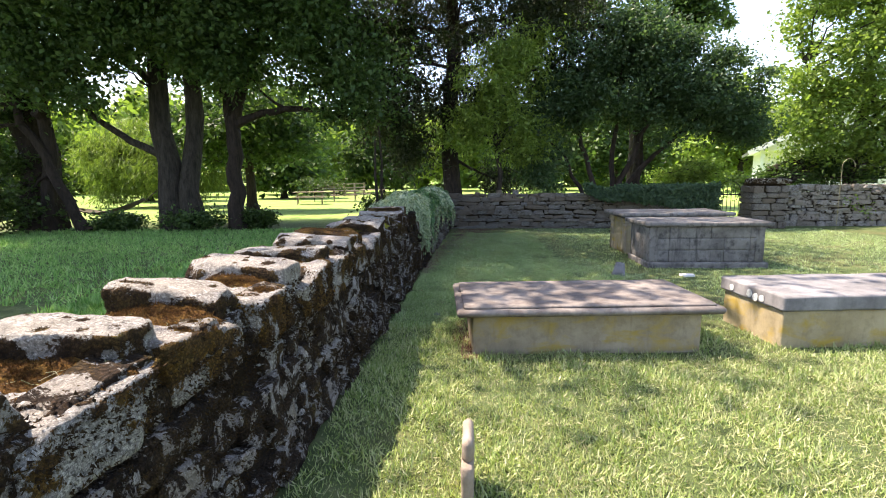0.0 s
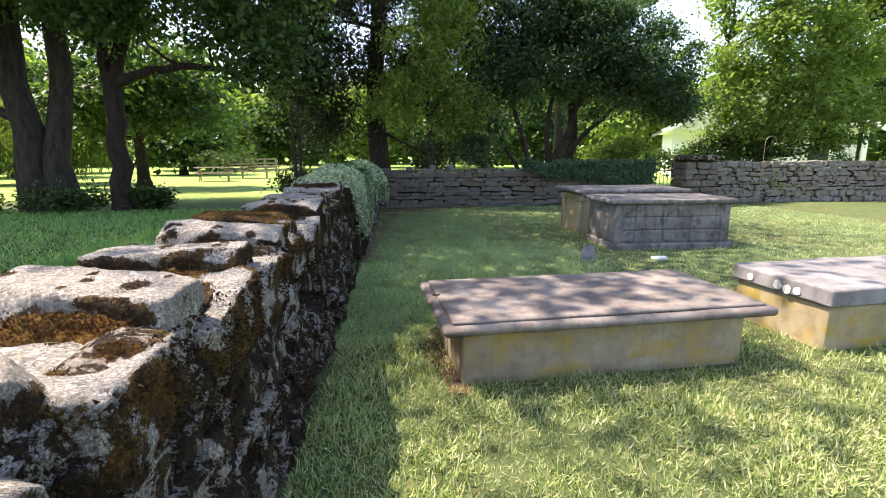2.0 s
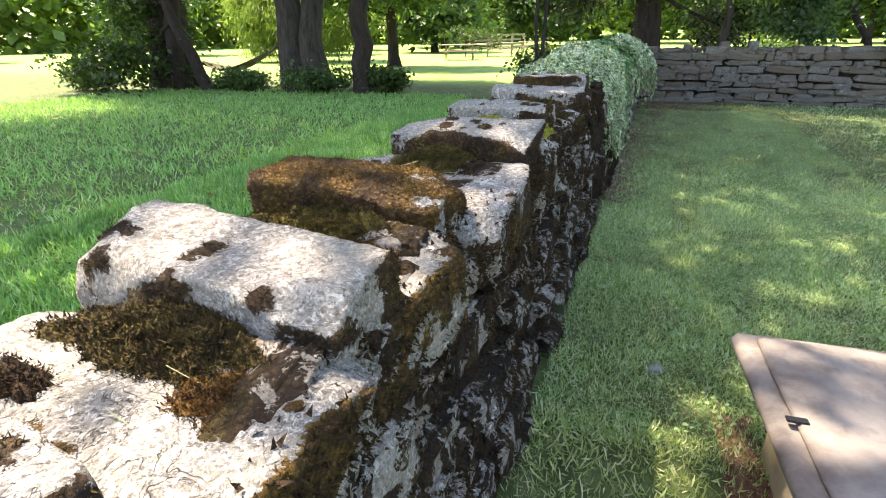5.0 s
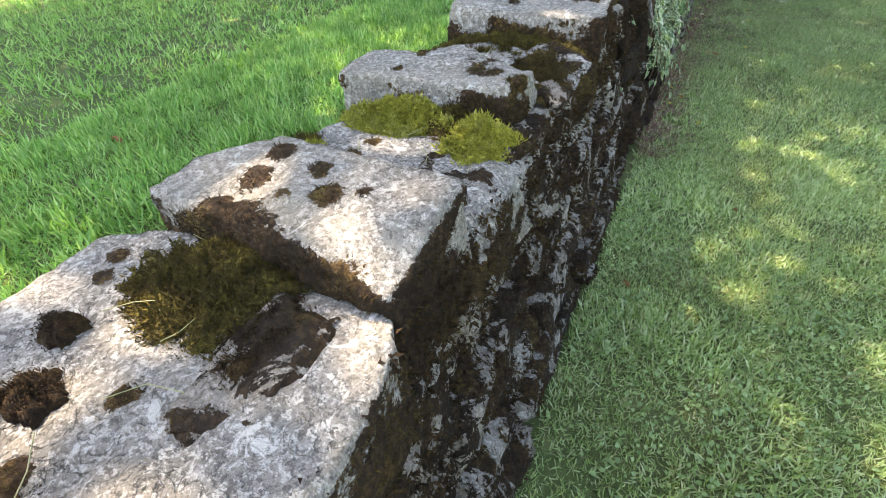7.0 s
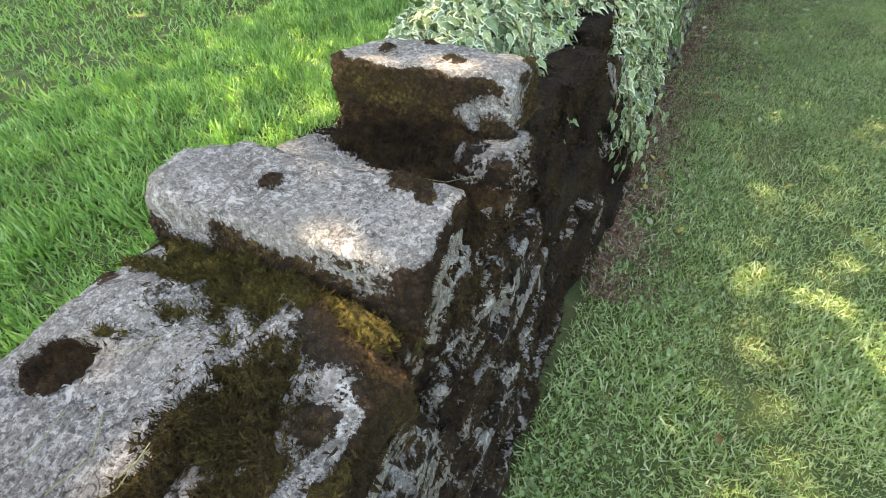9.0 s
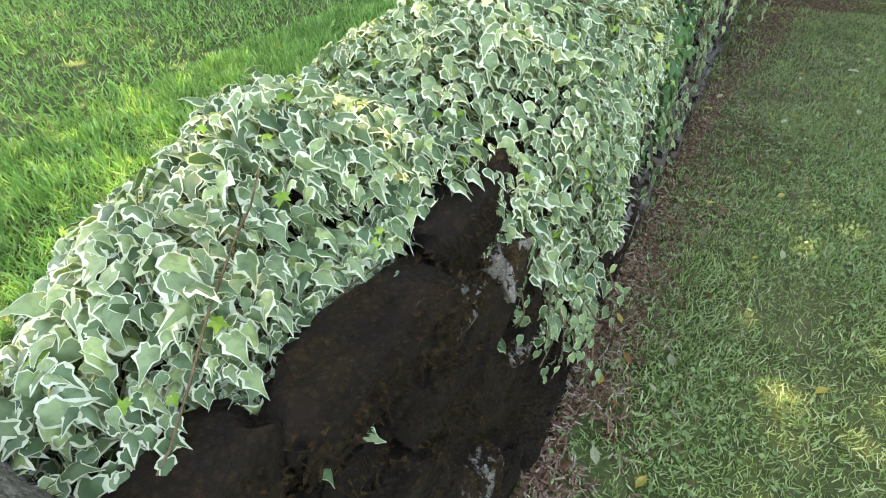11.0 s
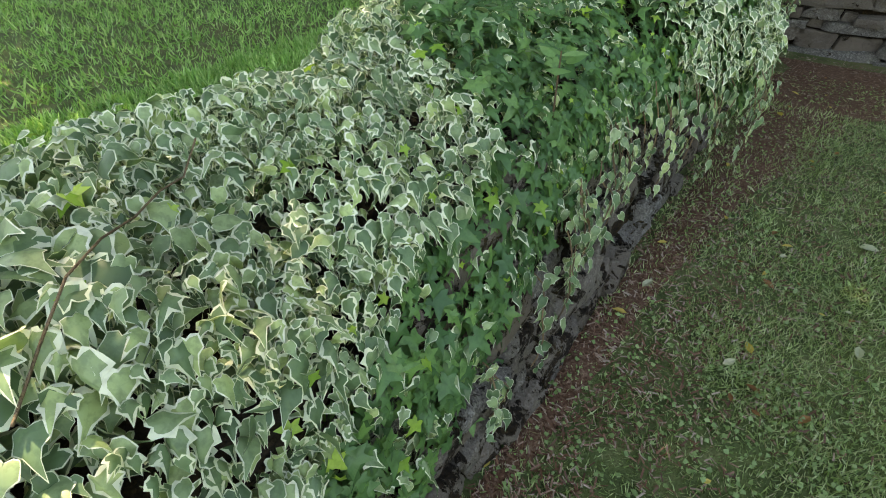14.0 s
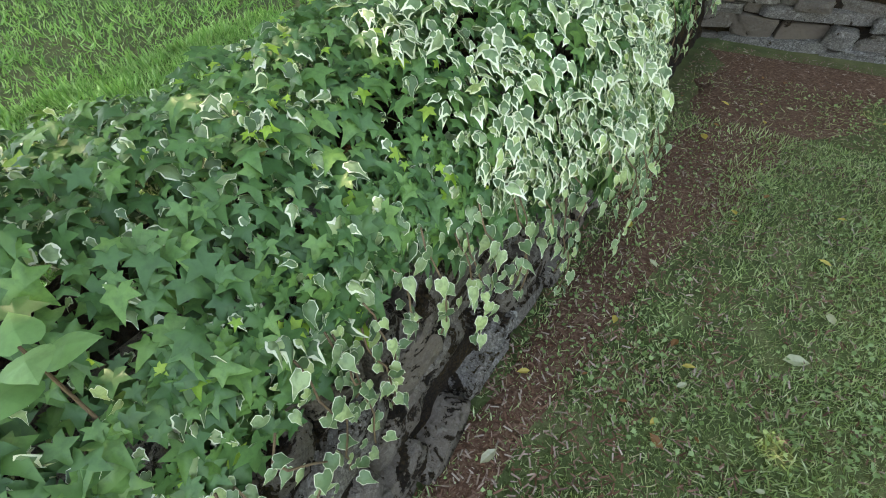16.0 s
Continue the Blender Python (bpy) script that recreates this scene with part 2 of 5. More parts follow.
IVY_GREEN = leaf_mat("variegated_ivy_green", (0.065, 0.125, 0.055), (0.115, 0.200, 0.092), (0.185, 0.285, 0.14), (0.28, 0.385, 0.19), (0.42, 0.54, 0.22), back=0.25, rough=0.42)
IVY_CREAM = leaf_mat("variegated_ivy_margin", (0.60, 0.66, 0.47), (0.70, 0.74, 0.56), (0.75, 0.78, 0.62), back=0.25, rough=0.5)
IVY_PLAIN = leaf_mat("plain_ivy", (0.040, 0.115, 0.038), (0.060, 0.155, 0.050), (0.085, 0.20, 0.062), (0.13, 0.27, 0.07), back=0.25, rough=0.4)
IVY_NEW = leaf_mat("young_ivy", (0.19, 0.36, 0.05), (0.26, 0.44, 0.06), (0.34, 0.48, 0.09), back=0.35, rough=0.45)


def bark(name, a, b):
    m = Mat(name, 0.95)
    n = m.noise(12, 6, 0.7, 0.3, (1, 1, 0.22))
    col = m.ramp(n, (0.3, a), (0.7, b))
    return m.done(col, n, 0.05, 1.0)


BARK = bark("grey_brown_bark", (0.013, 0.011, 0.009), (0.070, 0.060, 0.049))
BARK_DARK = bark("dark_bark", (0.012, 0.009, 0.007), (0.050, 0.037, 0.029))
STEM = bark("ivy_stem", (0.09, 0.06, 0.035), (0.24, 0.17, 0.10))


def plain(name, col, rough=0.6, metal=0.0, var=0.25):
    m = Mat(name, rough)
    m.b.inputs["Metallic"].default_value = metal
    n = m.noise(35, 4)
    return m.done(m.mix(m.ramp(n, (0.4, 0.0), (0.75, var)), col, tuple(v * 0.5 for v in col)), n, 0.002, 0.4)


IRON = plain("black_iron", (0.02, 0.02, 0.022), 0.5, 0.6)
WHITE_PAINT = plain("white_painted_siding", (0.78, 0.78, 0.76), 0.6, 0.0, 0.08)
ROOF = plain("grey_shingle", (0.16, 0.16, 0.17), 0.9)
GREY_WOOD = plain("weathered_wood", (0.25, 0.20, 0.15), 0.85)
ROPE = plain("hammock_rope", (0.10, 0.09, 0.06), 0.9)
GLASS = plain("dark_window_glass", (0.03, 0.035, 0.04), 0.1)


# ---- mesh helpers ----
def obj(name, me, mat, parent=None, label=""):
    ob = new(name, me)
    for x in (mat if isinstance(mat, (list, tuple)) else [mat]):
        me.materials.append(x)
    if parent:
        ob.parent = parent
    if label:
        ob["label"] = label
    return ob


def part(name, bm, material, parent, label="", smooth=False):
    me = bpy.data.meshes.new(name)
    bm.to_mesh(me)
    bm.free()
    if smooth:
        me.shade_smooth()
    return obj(name, me, material, parent, label)


def mesh_np(name, verts, faces, mats=None, smooth=False):
    """A mesh from arrays: verts (n, 3), faces (m, k), and a material index a face."""
    me = bpy.data.meshes.new(name)
    verts, faces = np.asarray(verts, np.float32), np.asarray(faces, np.int32)
    k = faces.shape[1]
    me.vertices.add(len(verts))
    me.vertices.foreach_set("co", verts.ravel())
    me.loops.add(faces.size)
    me.loops.foreach_set("vertex_index", faces.ravel())
    me.polygons.add(len(faces))
    me.polygons.foreach_set("loop_start", np.arange(0, faces.size, k, dtype=np.int32))
    if mats is not None:
        me.polygons.foreach_set("material_index", np.asarray(mats, np.int32))
    me.update(calc_edges=True)
    me.validate()
    if smooth:
        me.shade_smooth()
    return me


def thing(name, label, category, at=(0, 0, 0), group="", kind="", rz=0):
    ob = new(name)
    ob.matrix_world = pose(*at, 0, 0, rz)
    return tagged(ob, label, category, group, kind)


def box(w, d, h, bevel=0.0, at=(0, 0, 0), segs=2):
    """A box on its base, centred in x and y."""
    bm = bmesh.new()
    bmesh.ops.create_cube(bm, size=1)
    bmesh.ops.scale(bm, vec=(w, d, h), verts=bm.verts)
    bmesh.ops.translate(bm, vec=(at[0], at[1], at[2] + h / 2), verts=bm.verts)
    if bevel:
        bmesh.ops.bevel(bm, geom=bm.edges[:], offset=bevel, segments=segs, affect="EDGES")
    return bm


def rough(bm, amount, scale, seed=0):
    off = Vector((seed * 7.3, seed * 3.1, seed * 1.7))
    for v in bm.verts:
        n = noise.noise_vector(v.co * scale + off) * amount
        v.co += n + noise.noise_vector(v.co * scale * 3.7 + off) * amount * 0.35
    return bm


def slab(w, d, h, cuts, amount, scale, seed, bevel=0.012):
    """A weathered block: a box with a fine grid, worn edges and an uneven surface."""
    bm = box(w, d, h, bevel, (0, 0, 0), 1)
    long = [e for e in bm.edges if e.calc_length() > 0.05]
    bmesh.ops.subdivide_edges(bm, edges=long, cuts=cuts, use_grid_fill=True)
    return rough(bm, amount, scale, seed)


def tube(path, radii, sides=8):
    """A tapered tube along a path, as vertices and quads."""
    vs, fs = [], []
    up = Vector((0.31, 0.17, 0.93))
    for i, p in enumerate(path):
        a = path[max(0, i - 1)]
        b = path[min(len(path) - 1, i + 1)]
        t = (b - a).normalized()
        u = t.cross(up)
        u = u.normalized() if u.length > 0.01 else t.orthogonal().normalized()
        w = t.cross(u)
        for k in range(sides):
            an = 2 * math.pi * k / sides
            vs.append(p + (u * math.cos(an) + w * math.sin(an)) * radii[i])
    for i in range(len(path) - 1):
        for k in range(sides):
            a, b = i * sides + k, i * sides + (k + 1) % sides
            fs.append((a, b, b + sides, a + sides))
    return [tuple(v) for v in vs], fs


def tubes(name, runs, sides=8):
    V, F = [], []
    for path, radii in runs:
        v, f = tube([Vector(p) for p in path], radii, sides)
        F += [tuple(i + len(V) for i in q) for q in f]
        V += v
    return mesh_np(name, V, F, smooth=True)


def scatter_leaves(name, rng, centre, size, outline, facing=None, tip=None, droop=0.0):
    """Leaves at the given centres, each a copy of a small outline (verts, triangles) turned by facing (normals) and tip."""
    n = len(centre)
    ov, of = np.array(outline[0], float), np.array(outline[1])
    if facing is None:
        facing = rng.normal(size=(n, 3))
        facing[:, 2] = np.abs(facing[:, 2]) + 0.3
    facing /= np.linalg.norm(facing, axis=1, keepdims=True) + 1e-9
    if tip is None:
        tip = rng.normal(size=(n, 3))
        tip[:, 2] -= droop
    tip = tip - facing * np.sum(tip * facing, axis=1, keepdims=True)
    tip /= np.linalg.norm(tip, axis=1, keepdims=True) + 1e-9
    side = np.cross(tip, facing)
    s = np.asarray(size).reshape(-1, 1, 1) * np.ones((n, 1, 1))
    v = (ov[None, :, 0:1] * side[:, None] + ov[None, :, 1:2] * tip[:, None] + ov[None, :, 2:3] * facing[:, None]) * s + centre[:, None]
    f = of[None] + (np.arange(n) * len(ov))[:, None, None]
    return mesh_np(name, v.reshape(-1, 3), f.reshape(-1, of.shape[1]), np.tile(outline[2], n) if len(outline) > 2 else None, len(outline) > 2)


SIMPLE_LEAF = ([(0, 0, 0), (0.3, 0.45, 0.06), (0, 1, -0.05), (-0.3, 0.45, 0.06)], [(0, 1, 2), (0, 2, 3)])


def gz(x, y):
    """The height of the ground."""
    k = min(1, max(0, (y - 9) / 5))
    z = -0.09 * k * k * (3 - 2 * k)
    if y > 18:
        z += -0.012 * min(y - 18, 30)
    return z + 0.012 * noise.noise((x * 0.8, y * 0.8, 0))


# ---- ground ----
def ground():
    xs = np.concatenate([np.linspace(-900, -30, 10), np.linspace(-24, -6, 13), np.linspace(-5.5, 6, 60), np.linspace(7, 24, 14), np.linspace(32, 900, 10)])
    ys = np.concatenate([np.linspace(-900, -12, 8), np.linspace(-8, -1, 6), np.linspace(0, 15, 76), np.linspace(16, 48, 22), np.linspace(60, 900, 10)])
    V = [(x, y, gz(x, y)) for y in ys for x in xs]
    w = len(xs)
    F = [(j * w + i, j * w + i + 1, (j + 1) * w + i + 1, (j + 1) * w + i) for j in range(len(ys) - 1) for i in range(w - 1)]
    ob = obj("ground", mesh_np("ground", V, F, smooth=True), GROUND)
    tagged(ob, "mown green lawn with dry patches reaching to the trees", "lawn", kind="structure")


ground()


def soil_strip(name, pts, label):
    """A low ragged bed of bare soil laid over the lawn: centres with half widths along a line."""
    V, F = [], []
    rows = 70
    for i in range(rows):
        k = i / (rows - 1) * (len(pts) - 1)
        a, b, u = pts[int(k)], pts[min(len(pts) - 1, int(k) + 1)], k - int(k)
        x, y, w = (a[j] * (1 - u) + b[j] * u for j in range(3))
        for j in range(9):
            s = -1 + j / 4
            xx = x + s * w * (1 + 0.45 * noise.noise((x * 3 + s * 2, y * 3.1, 4)))
            yy = y + 0.03 * noise.noise((x * 4, y * 4 + s, 9))
            V.append((xx, yy, gz(xx, yy) + 0.018 * (1 - s * s) - 0.006))
    for i in range(rows - 1):
        for j in range(8):
            a = i * 9 + j
            F.append((a, a + 1, a + 10, a + 9))
    ob = obj(name, mesh_np(name, V, F, smooth=True), SOIL)
    tagged(ob, label, "bare soil", kind="structure")


soil_strip("soil_bed", [(-0.39, 7.4, 0.02), (-0.38, 8.2, 0.03), (-0.37, 9.2, 0.05), (-0.33, 10.2, 0.09), (-0.22, 11.3, 0.17), (0.02, 12.6, 0.36), (0.40, 13.9, 0.85)], "reddish bare soil with fallen needles along the wall foot")
soil_strip("soil_patch", [(0.40, 3.62, 0.10), (0.40, 3.60, 0.10), (0.30, 4.2, 0.13), (0.28, 4.7, 0.08)], "bare brown soil beside the flat tomb")


# ---- boundary wall beside the walk ----
def face_x(y, z):
    """Where the right face of the long wall stands."""
    return -0.43 - 0.14 * z / 0.85 + 0.02 * noise.noise((y * 1.3, z * 2, 3))


def rock(w, d, h, seed, cuts=9, amount=None, taper=0.06, bevel=0.014):
    """One rough-hewn stone on its base, with broken faces and worn edges."""
    bm = box(w, d, h)
    rnd = random.Random(seed)
    for v in bm.verts:
        v.co.x *= 1 - (taper if v.co.z > h / 2 else 0) * rnd.random() * 1.5
        v.co.y *= 1 - (taper if v.co.z > h / 2 else 0) * rnd.random() * 2
        v.co += Vector((rnd.uniform(-1, 1) * w, rnd.uniform(-1, 1) * d, rnd.uniform(-1, 1) * h * 0.6)) * 0.06
    bmesh.ops.bevel(bm, geom=bm.edges[:], offset=bevel * min(1, 8 * min(w, d, h)), segments=2, affect="EDGES", profile=0.6)
    bmesh.ops.subdivide_edges(bm, edges=[e for e in bm.edges if e.calc_length() > 0.03], cuts=cuts, use_grid_fill=True)
    for _ in range(7):
        n = Vector((rnd.uniform(-1, 1), rnd.uniform(-1, 1), rnd.uniform(-0.9, 1))).normalized()
        reach = abs(n.x) * w / 2 + abs(n.y) * d / 2 + abs(n.z) * h / 2
        far = reach * rnd.uniform(0.70, 0.86)
        mid = Vector((0, 0, h / 2))
        for v in bm.verts:
            q = (v.co - mid).dot(n) - far
            if q > 0:
                v.co -= n * q * 0.9
    amount = amount or 0.14 * min(w, d, h)
    off = Vector((seed * 1.37, seed * 0.71, seed * 2.13))
    for v in bm.verts:
        p = v.co
        v.co = p + noise.noise_vector(p * 5 + off) * amount * 0.55 + noise.noise_vector(p * 14 + off) * amount * 0.28 + noise.noise_vector(p * 42 + off) * amount * 0.13
    return bm


def long_wall():
    wall = thing("wall_west", "low dry-laid limestone wall, mossy, with upright coping stones", "stone wall", kind="structure")
    V, F = [], []
    ys, zs = np.linspace(-3, 14.3, 290), np.linspace(-0.1, 0.80, 17)
    prof = [("r", z) for z in zs] + [("t", k) for k in np.linspace(0.1, 0.9, 7)] + [("l", z) for z in zs[::-1]]
    for y in ys:
        for side, q in prof:
            if side == "r":
                x, z = face_x(y, q) - 0.05, q
            elif side == "l":
                x, z = -1.14 + 0.08 * q, q
            else:
                x, z = -0.62 - q * 0.42, 0.80
            n = noise.noise_vector((x * 9, y * 9, z * 9)) * 0.030 + noise.noise_vector((x * 26, y * 26, z * 26)) * 0.012
            V.append((x + n.x, y + n.y, z + n.z))
    w = len(prof)
    for i in range(len(ys) - 1):
        for j in range(w - 1):
            a = i * w + j
            F.append((a, a + w, a + w + 1, a + 1))
    obj("wall_core", mesh_np("wall_core", V, F, smooth=True), DARK_CORE, wall, "dark moss-grown rubble core")
    return wall


WALL = long_wall()

# tall coping stones: y of the near face, left end, right end, height of the top, thickness, turn
TALL = [(-1.75, -1.08, -0.54, 1.00, 0.26, 2), (-1.15, -1.10, -0.55, 1.02, 0.24, -3), (-0.55, -1.08, -0.55, 1.0, 0.25, 4), (0.05, -1.08, -0.56, 0.98, 0.25, 0),
        (0.65, -1.10, -0.58, 1.0, 0.26, 3), (1.22, -1.08, -0.62, 0.985, 0.25, 1), (1.80, -1.11, -0.62, 0.985, 0.25, 1), (2.40, -1.14, -0.55, 0.985, 0.24, -5),
        (2.95, -1.13, -0.57, 0.975, 0.22, -2), (3.48, -1.11, -0.54, 0.985, 0.22, 0), (3.99, -1.12, -0.60, 0.975, 0.22, 1), (4.69, -1.08, -0.53, 0.985, 0.23, -6),
        (5.33, -1.09, -0.59, 0.985, 0.17, 0), (5.99, -1.08, -0.54, 0.99, 0.19, 5), (6.56, -1.07, -0.59, 1.02, 0.16, 0)]
# low coping stones between them: y of the middle, depth, height of the top, left end, right end
LOW = [(-1.2, 0.50, 0.86, -1.1, -0.52), (-0.65, 0.5, 0.86, -1.1, -0.52), (-0.05, 0.5, 0.85, -1.1, -0.52), (0.52, 0.5, 0.86, -1.1, -0.52), (1.08, 0.50, 0.87, -1.1, -0.53),
       (1.64, 0.46, 0.885, -1.08, -0.54), (2.20, 0.46, 0.885, -1.06, -0.53), (2.74, 0.50, 0.87, -1.1, -0.50), (3.29, 0.50, 0.885, -1.15, -0.49), (3.82, 0.44, 0.865, -1.1, -0.52),
       (4.44, 0.60, 0.87, -1.20, -0.50), (5.08, 0.52, 0.885, -1.08, -0.52), (5.70, 0.54, 0.87, -1.10, -0.54), (6.36, 0.50, 0.865, -1.10, -0.56)]
SPIKE = ([(-0.11, 0, 0), (0.11, 0, 0), (0, 1, 0)], [(0, 1, 2)])


def hewn(w, d, h, seed, step=0.016, warp=1.0, chips=7, crisp=0.007):
    """A rough-broken limestone block on its base: flat cleft faces, chipped corners, worn edges."""
    rnd = random.Random(seed)
    n = [max(3, int(round(q / step))) for q in (w, d, h)]
    index, V, F = {}, [], []

    def at(i, j, k):
        if (i, j, k) not in index:
            index[i, j, k] = len(V)
            V.append(((i / n[0] - 0.5) * w, (j / n[1] - 0.5) * d, (k / n[2] - 0.5) * h))
        return index[i, j, k]

    for k, flip in ((0, True), (n[2], False)):
        for i in range(n[0]):
            for j in range(n[1]):
                q = (at(i, j, k), at(i + 1, j, k), at(i + 1, j + 1, k), at(i, j + 1, k))
                F.append(q[::-1] if flip else q)
    for j, flip in ((0, False), (n[1], True)):
        for i in range(n[0]):
            for k in range(n[2]):
                q = (at(i, j, k), at(i + 1, j, k), at(i + 1, j, k + 1), at(i, j, k + 1))
                F.append(q[::-1] if flip else q)
    for i, flip in ((0, True), (n[0], False)):
        for j in range(n[1]):
            for k in range(n[2]):
                q = (at(i, j, k), at(i, j + 1, k), at(i, j + 1, k + 1), at(i, j, k + 1))
                F.append(q[::-1] if flip else q)
    P = np.array(V)
    half = np.array((w, d, h)) / 2 - crisp
    core = np.clip(P, -half, half)
    off = P - core
    ln = np.linalg.norm(off, axis=1, keepdims=True)
    P = core + off / np.maximum(ln, 1e-6) * np.minimum(ln, crisp)
    for _ in range(chips):
        a = np.array((rnd.choice((-1, 1)) * rnd.uniform(0.15, 1) / w, rnd.choice((-1, 1)) * rnd.uniform(0.15, 1) / d, rnd.uniform(-0.5, 1) / h))
        a /= np.linalg.norm(a)
        reach = np.abs(a) @ (np.array((w, d, h)) / 2)
        q = P @ a - reach * rnd.uniform(0.76, 0.93)
        P = P - np.maximum(q, 0)[:, None] * a * 0.95
    P[:, 2] += (P[:, 0] * rnd.uniform(-0.09, 0.09) + P[:, 1] * rnd.uniform(-0.16, 0.16)) * (P[:, 2] > 0)
    P[:, 1] += P[:, 2] * rnd.uniform(-0.12, 0.12) + P[:, 0] * rnd.uniform(-0.05, 0.05)
    shift = Vector((seed * 1.37, seed * 0.71, seed * 2.13))
    for i in range(len(P)):
        p = Vector(P[i])
        P[i] += np.array(noise.noise_vector(p * 4 + shift) * 0.010 + noise.noise_vector(p * 11 + shift) * 0.006 + noise.noise_vector(p * 27 + shift) * 0.0045 + noise.noise_vector(p * 60 + shift) * 0.0025) * warp
    P[:, 2] += h / 2
    return P, F


def mossy_block(name, label, mat, P, F, place, growth, fur_mat, fur, seed, spots=5):
    """A hewn stone on the wall with moss grown into its mesh: growth(point, normal) gives the cover, round cushions dot the top."""
    me = mesh_np(name, P, F, smooth=True)
    nor = np.zeros(len(P) * 3, np.float32)
    me.vertices.foreach_get("normal", nor)
    nor = nor.reshape(-1, 3)
    rnd, rng = random.Random(seed), np.random.default_rng(seed)
    turn = place.to_3x3()
    W = [place @ Vector(p) for p in P]
    N = [turn @ Vector(n) for n in nor]
    top = [i for i in range(len(W)) if N[i].z > 0.75]
    dots = [(W[rnd.choice(top)], rnd.uniform(0.012, 0.034)) for _ in range(spots)] if top else []
    moss = np.zeros(len(W))
    for i, (p, n) in enumerate(zip(W, N)):
        g = 0.42 + 1.0 * noise.noise(p * 6.5) + 0.55 * noise.noise(p * 17) + growth(p, n)
        for c, r in dots:
            g = max(g, 1.25 - 0.75 * (p - c).length / r)
        moss[i] = min(1.3, max(-0.5, g))
    swell = np.clip((moss - 0.45) * 3, 0, 1)
    lump = np.array([0.6 + 0.9 * noise.noise(p * 55) for p in W])
    Q = P + nor * (swell * 0.010 * lump)[:, None]
    me.vertices.foreach_set("co", Q.astype(np.float32).ravel())
    me.update()
    a = me.attributes.new("moss", "FLOAT", "POINT")
    a.data.foreach_set("value", moss.astype(np.float32))
    ob = obj(name, me, mat, WALL, label)
    ob.matrix_local = place
    if fur:
        FA = np.array(F)
        fm = moss[FA].mean(axis=1)
        area = np.linalg.norm(np.cross(Q[FA[:, 1]] - Q[FA[:, 0]], Q[FA[:, 3]] - Q[FA[:, 0]]), axis=1) * (fm > 0.56)
        if area.sum() > 1e-4:
            m = min(fur, int(area.sum() * 300000))
            pick = rng.choice(len(FA), m, p=area / area.sum())
            k = rng.dirichlet((1, 1, 1, 1), m)
            C = (Q[FA[pick]] * k[:, :, None]).sum(axis=1)
            fn = nor[FA[pick]].mean(axis=1)
            sc = scatter_leaves("moss_fur", rng, C - fn * 0.002, rng.uniform(0.006, 0.015, m), SPIKE, rng.normal(size=(m, 3)), fn + rng.normal(size=(m, 3)) * 0.5 + (0, 0, 0.15))
            tagged(obj("moss_fur", sc, fur_mat, ob, "short furry moss"), kind="stuff")
    return ob


def coping():
    for k, (y, xl, xr, top, th, turn) in enumerate(TALL):
        P, F = hewn(xr - xl, th, top - 0.72, 11 + k, 0.013 if y > 3 else 0.018)
        place = pose((xl + xr) / 2, y + th / 2, 0.72, 0, random.Random(k).uniform(-2, 2), turn)
        near = 12000 if y > 1 else 0
        if 3.9 < y < 4.1:
            grow = lambda p, n: 0.75 - 2.6 * max(0, p.x + 0.76) + 0.2 * max(0, -n.y)
            mossy_block("coping_stone", "upright coping stone under rust-brown moss", RUSTY, P, F, place, grow, MOSS_RUST, 26000, 140, 0)
        else:
            low = (0.30 if k % 3 else 0.12) + (0.35 if y > 6.4 else 0.0)
            grow = lambda p, n, low=low: -0.62 * max(0, n.z) + max(0, -n.y) * (low - 2.2 * (p.z - 0.93)) + 0.22 * max(0, n.x) - 0.30 * (n.y > 0.5)
            mossy_block("coping_stone", "upright lichen-spotted coping stone", COPING, P, F, place, grow, MOSS_DARK if k % 2 else MOSS_BROWN, near, 40 + k, 3 + k % 4)
    for k, (y, d, top, xl, xr) in enumerate(LOW):
        P, F = hewn(xr - xl, d, top - 0.66, 61 + k, 0.016 if y > 2.5 else 0.022, 1.2, 9, 0.010)
        place = pose((xl + xr) / 2, y, 0.66, 0, random.Random(k + 3).uniform(-1, 3), random.Random(k + 9).uniform(-5, 5))
        back = y + d / 2 - 0.12
        grow = lambda p, n, back=back: -0.62 * max(0, n.z) + 0.22 * max(0, n.x) + 0.12 * max(0, -n.y) + 2.0 * max(-0.05, min(0.2, p.y - back)) * max(0, n.z)
        mossy_block("low_coping_stone", "flat lichen-spotted coping stone", RUSTY if y < 3.9 else COPING, P, F, place, grow, MOSS_RUST if y < 2.9 else MOSS_BROWN, 9000 if y > 1 else 0, 90 + k, 7)


coping()


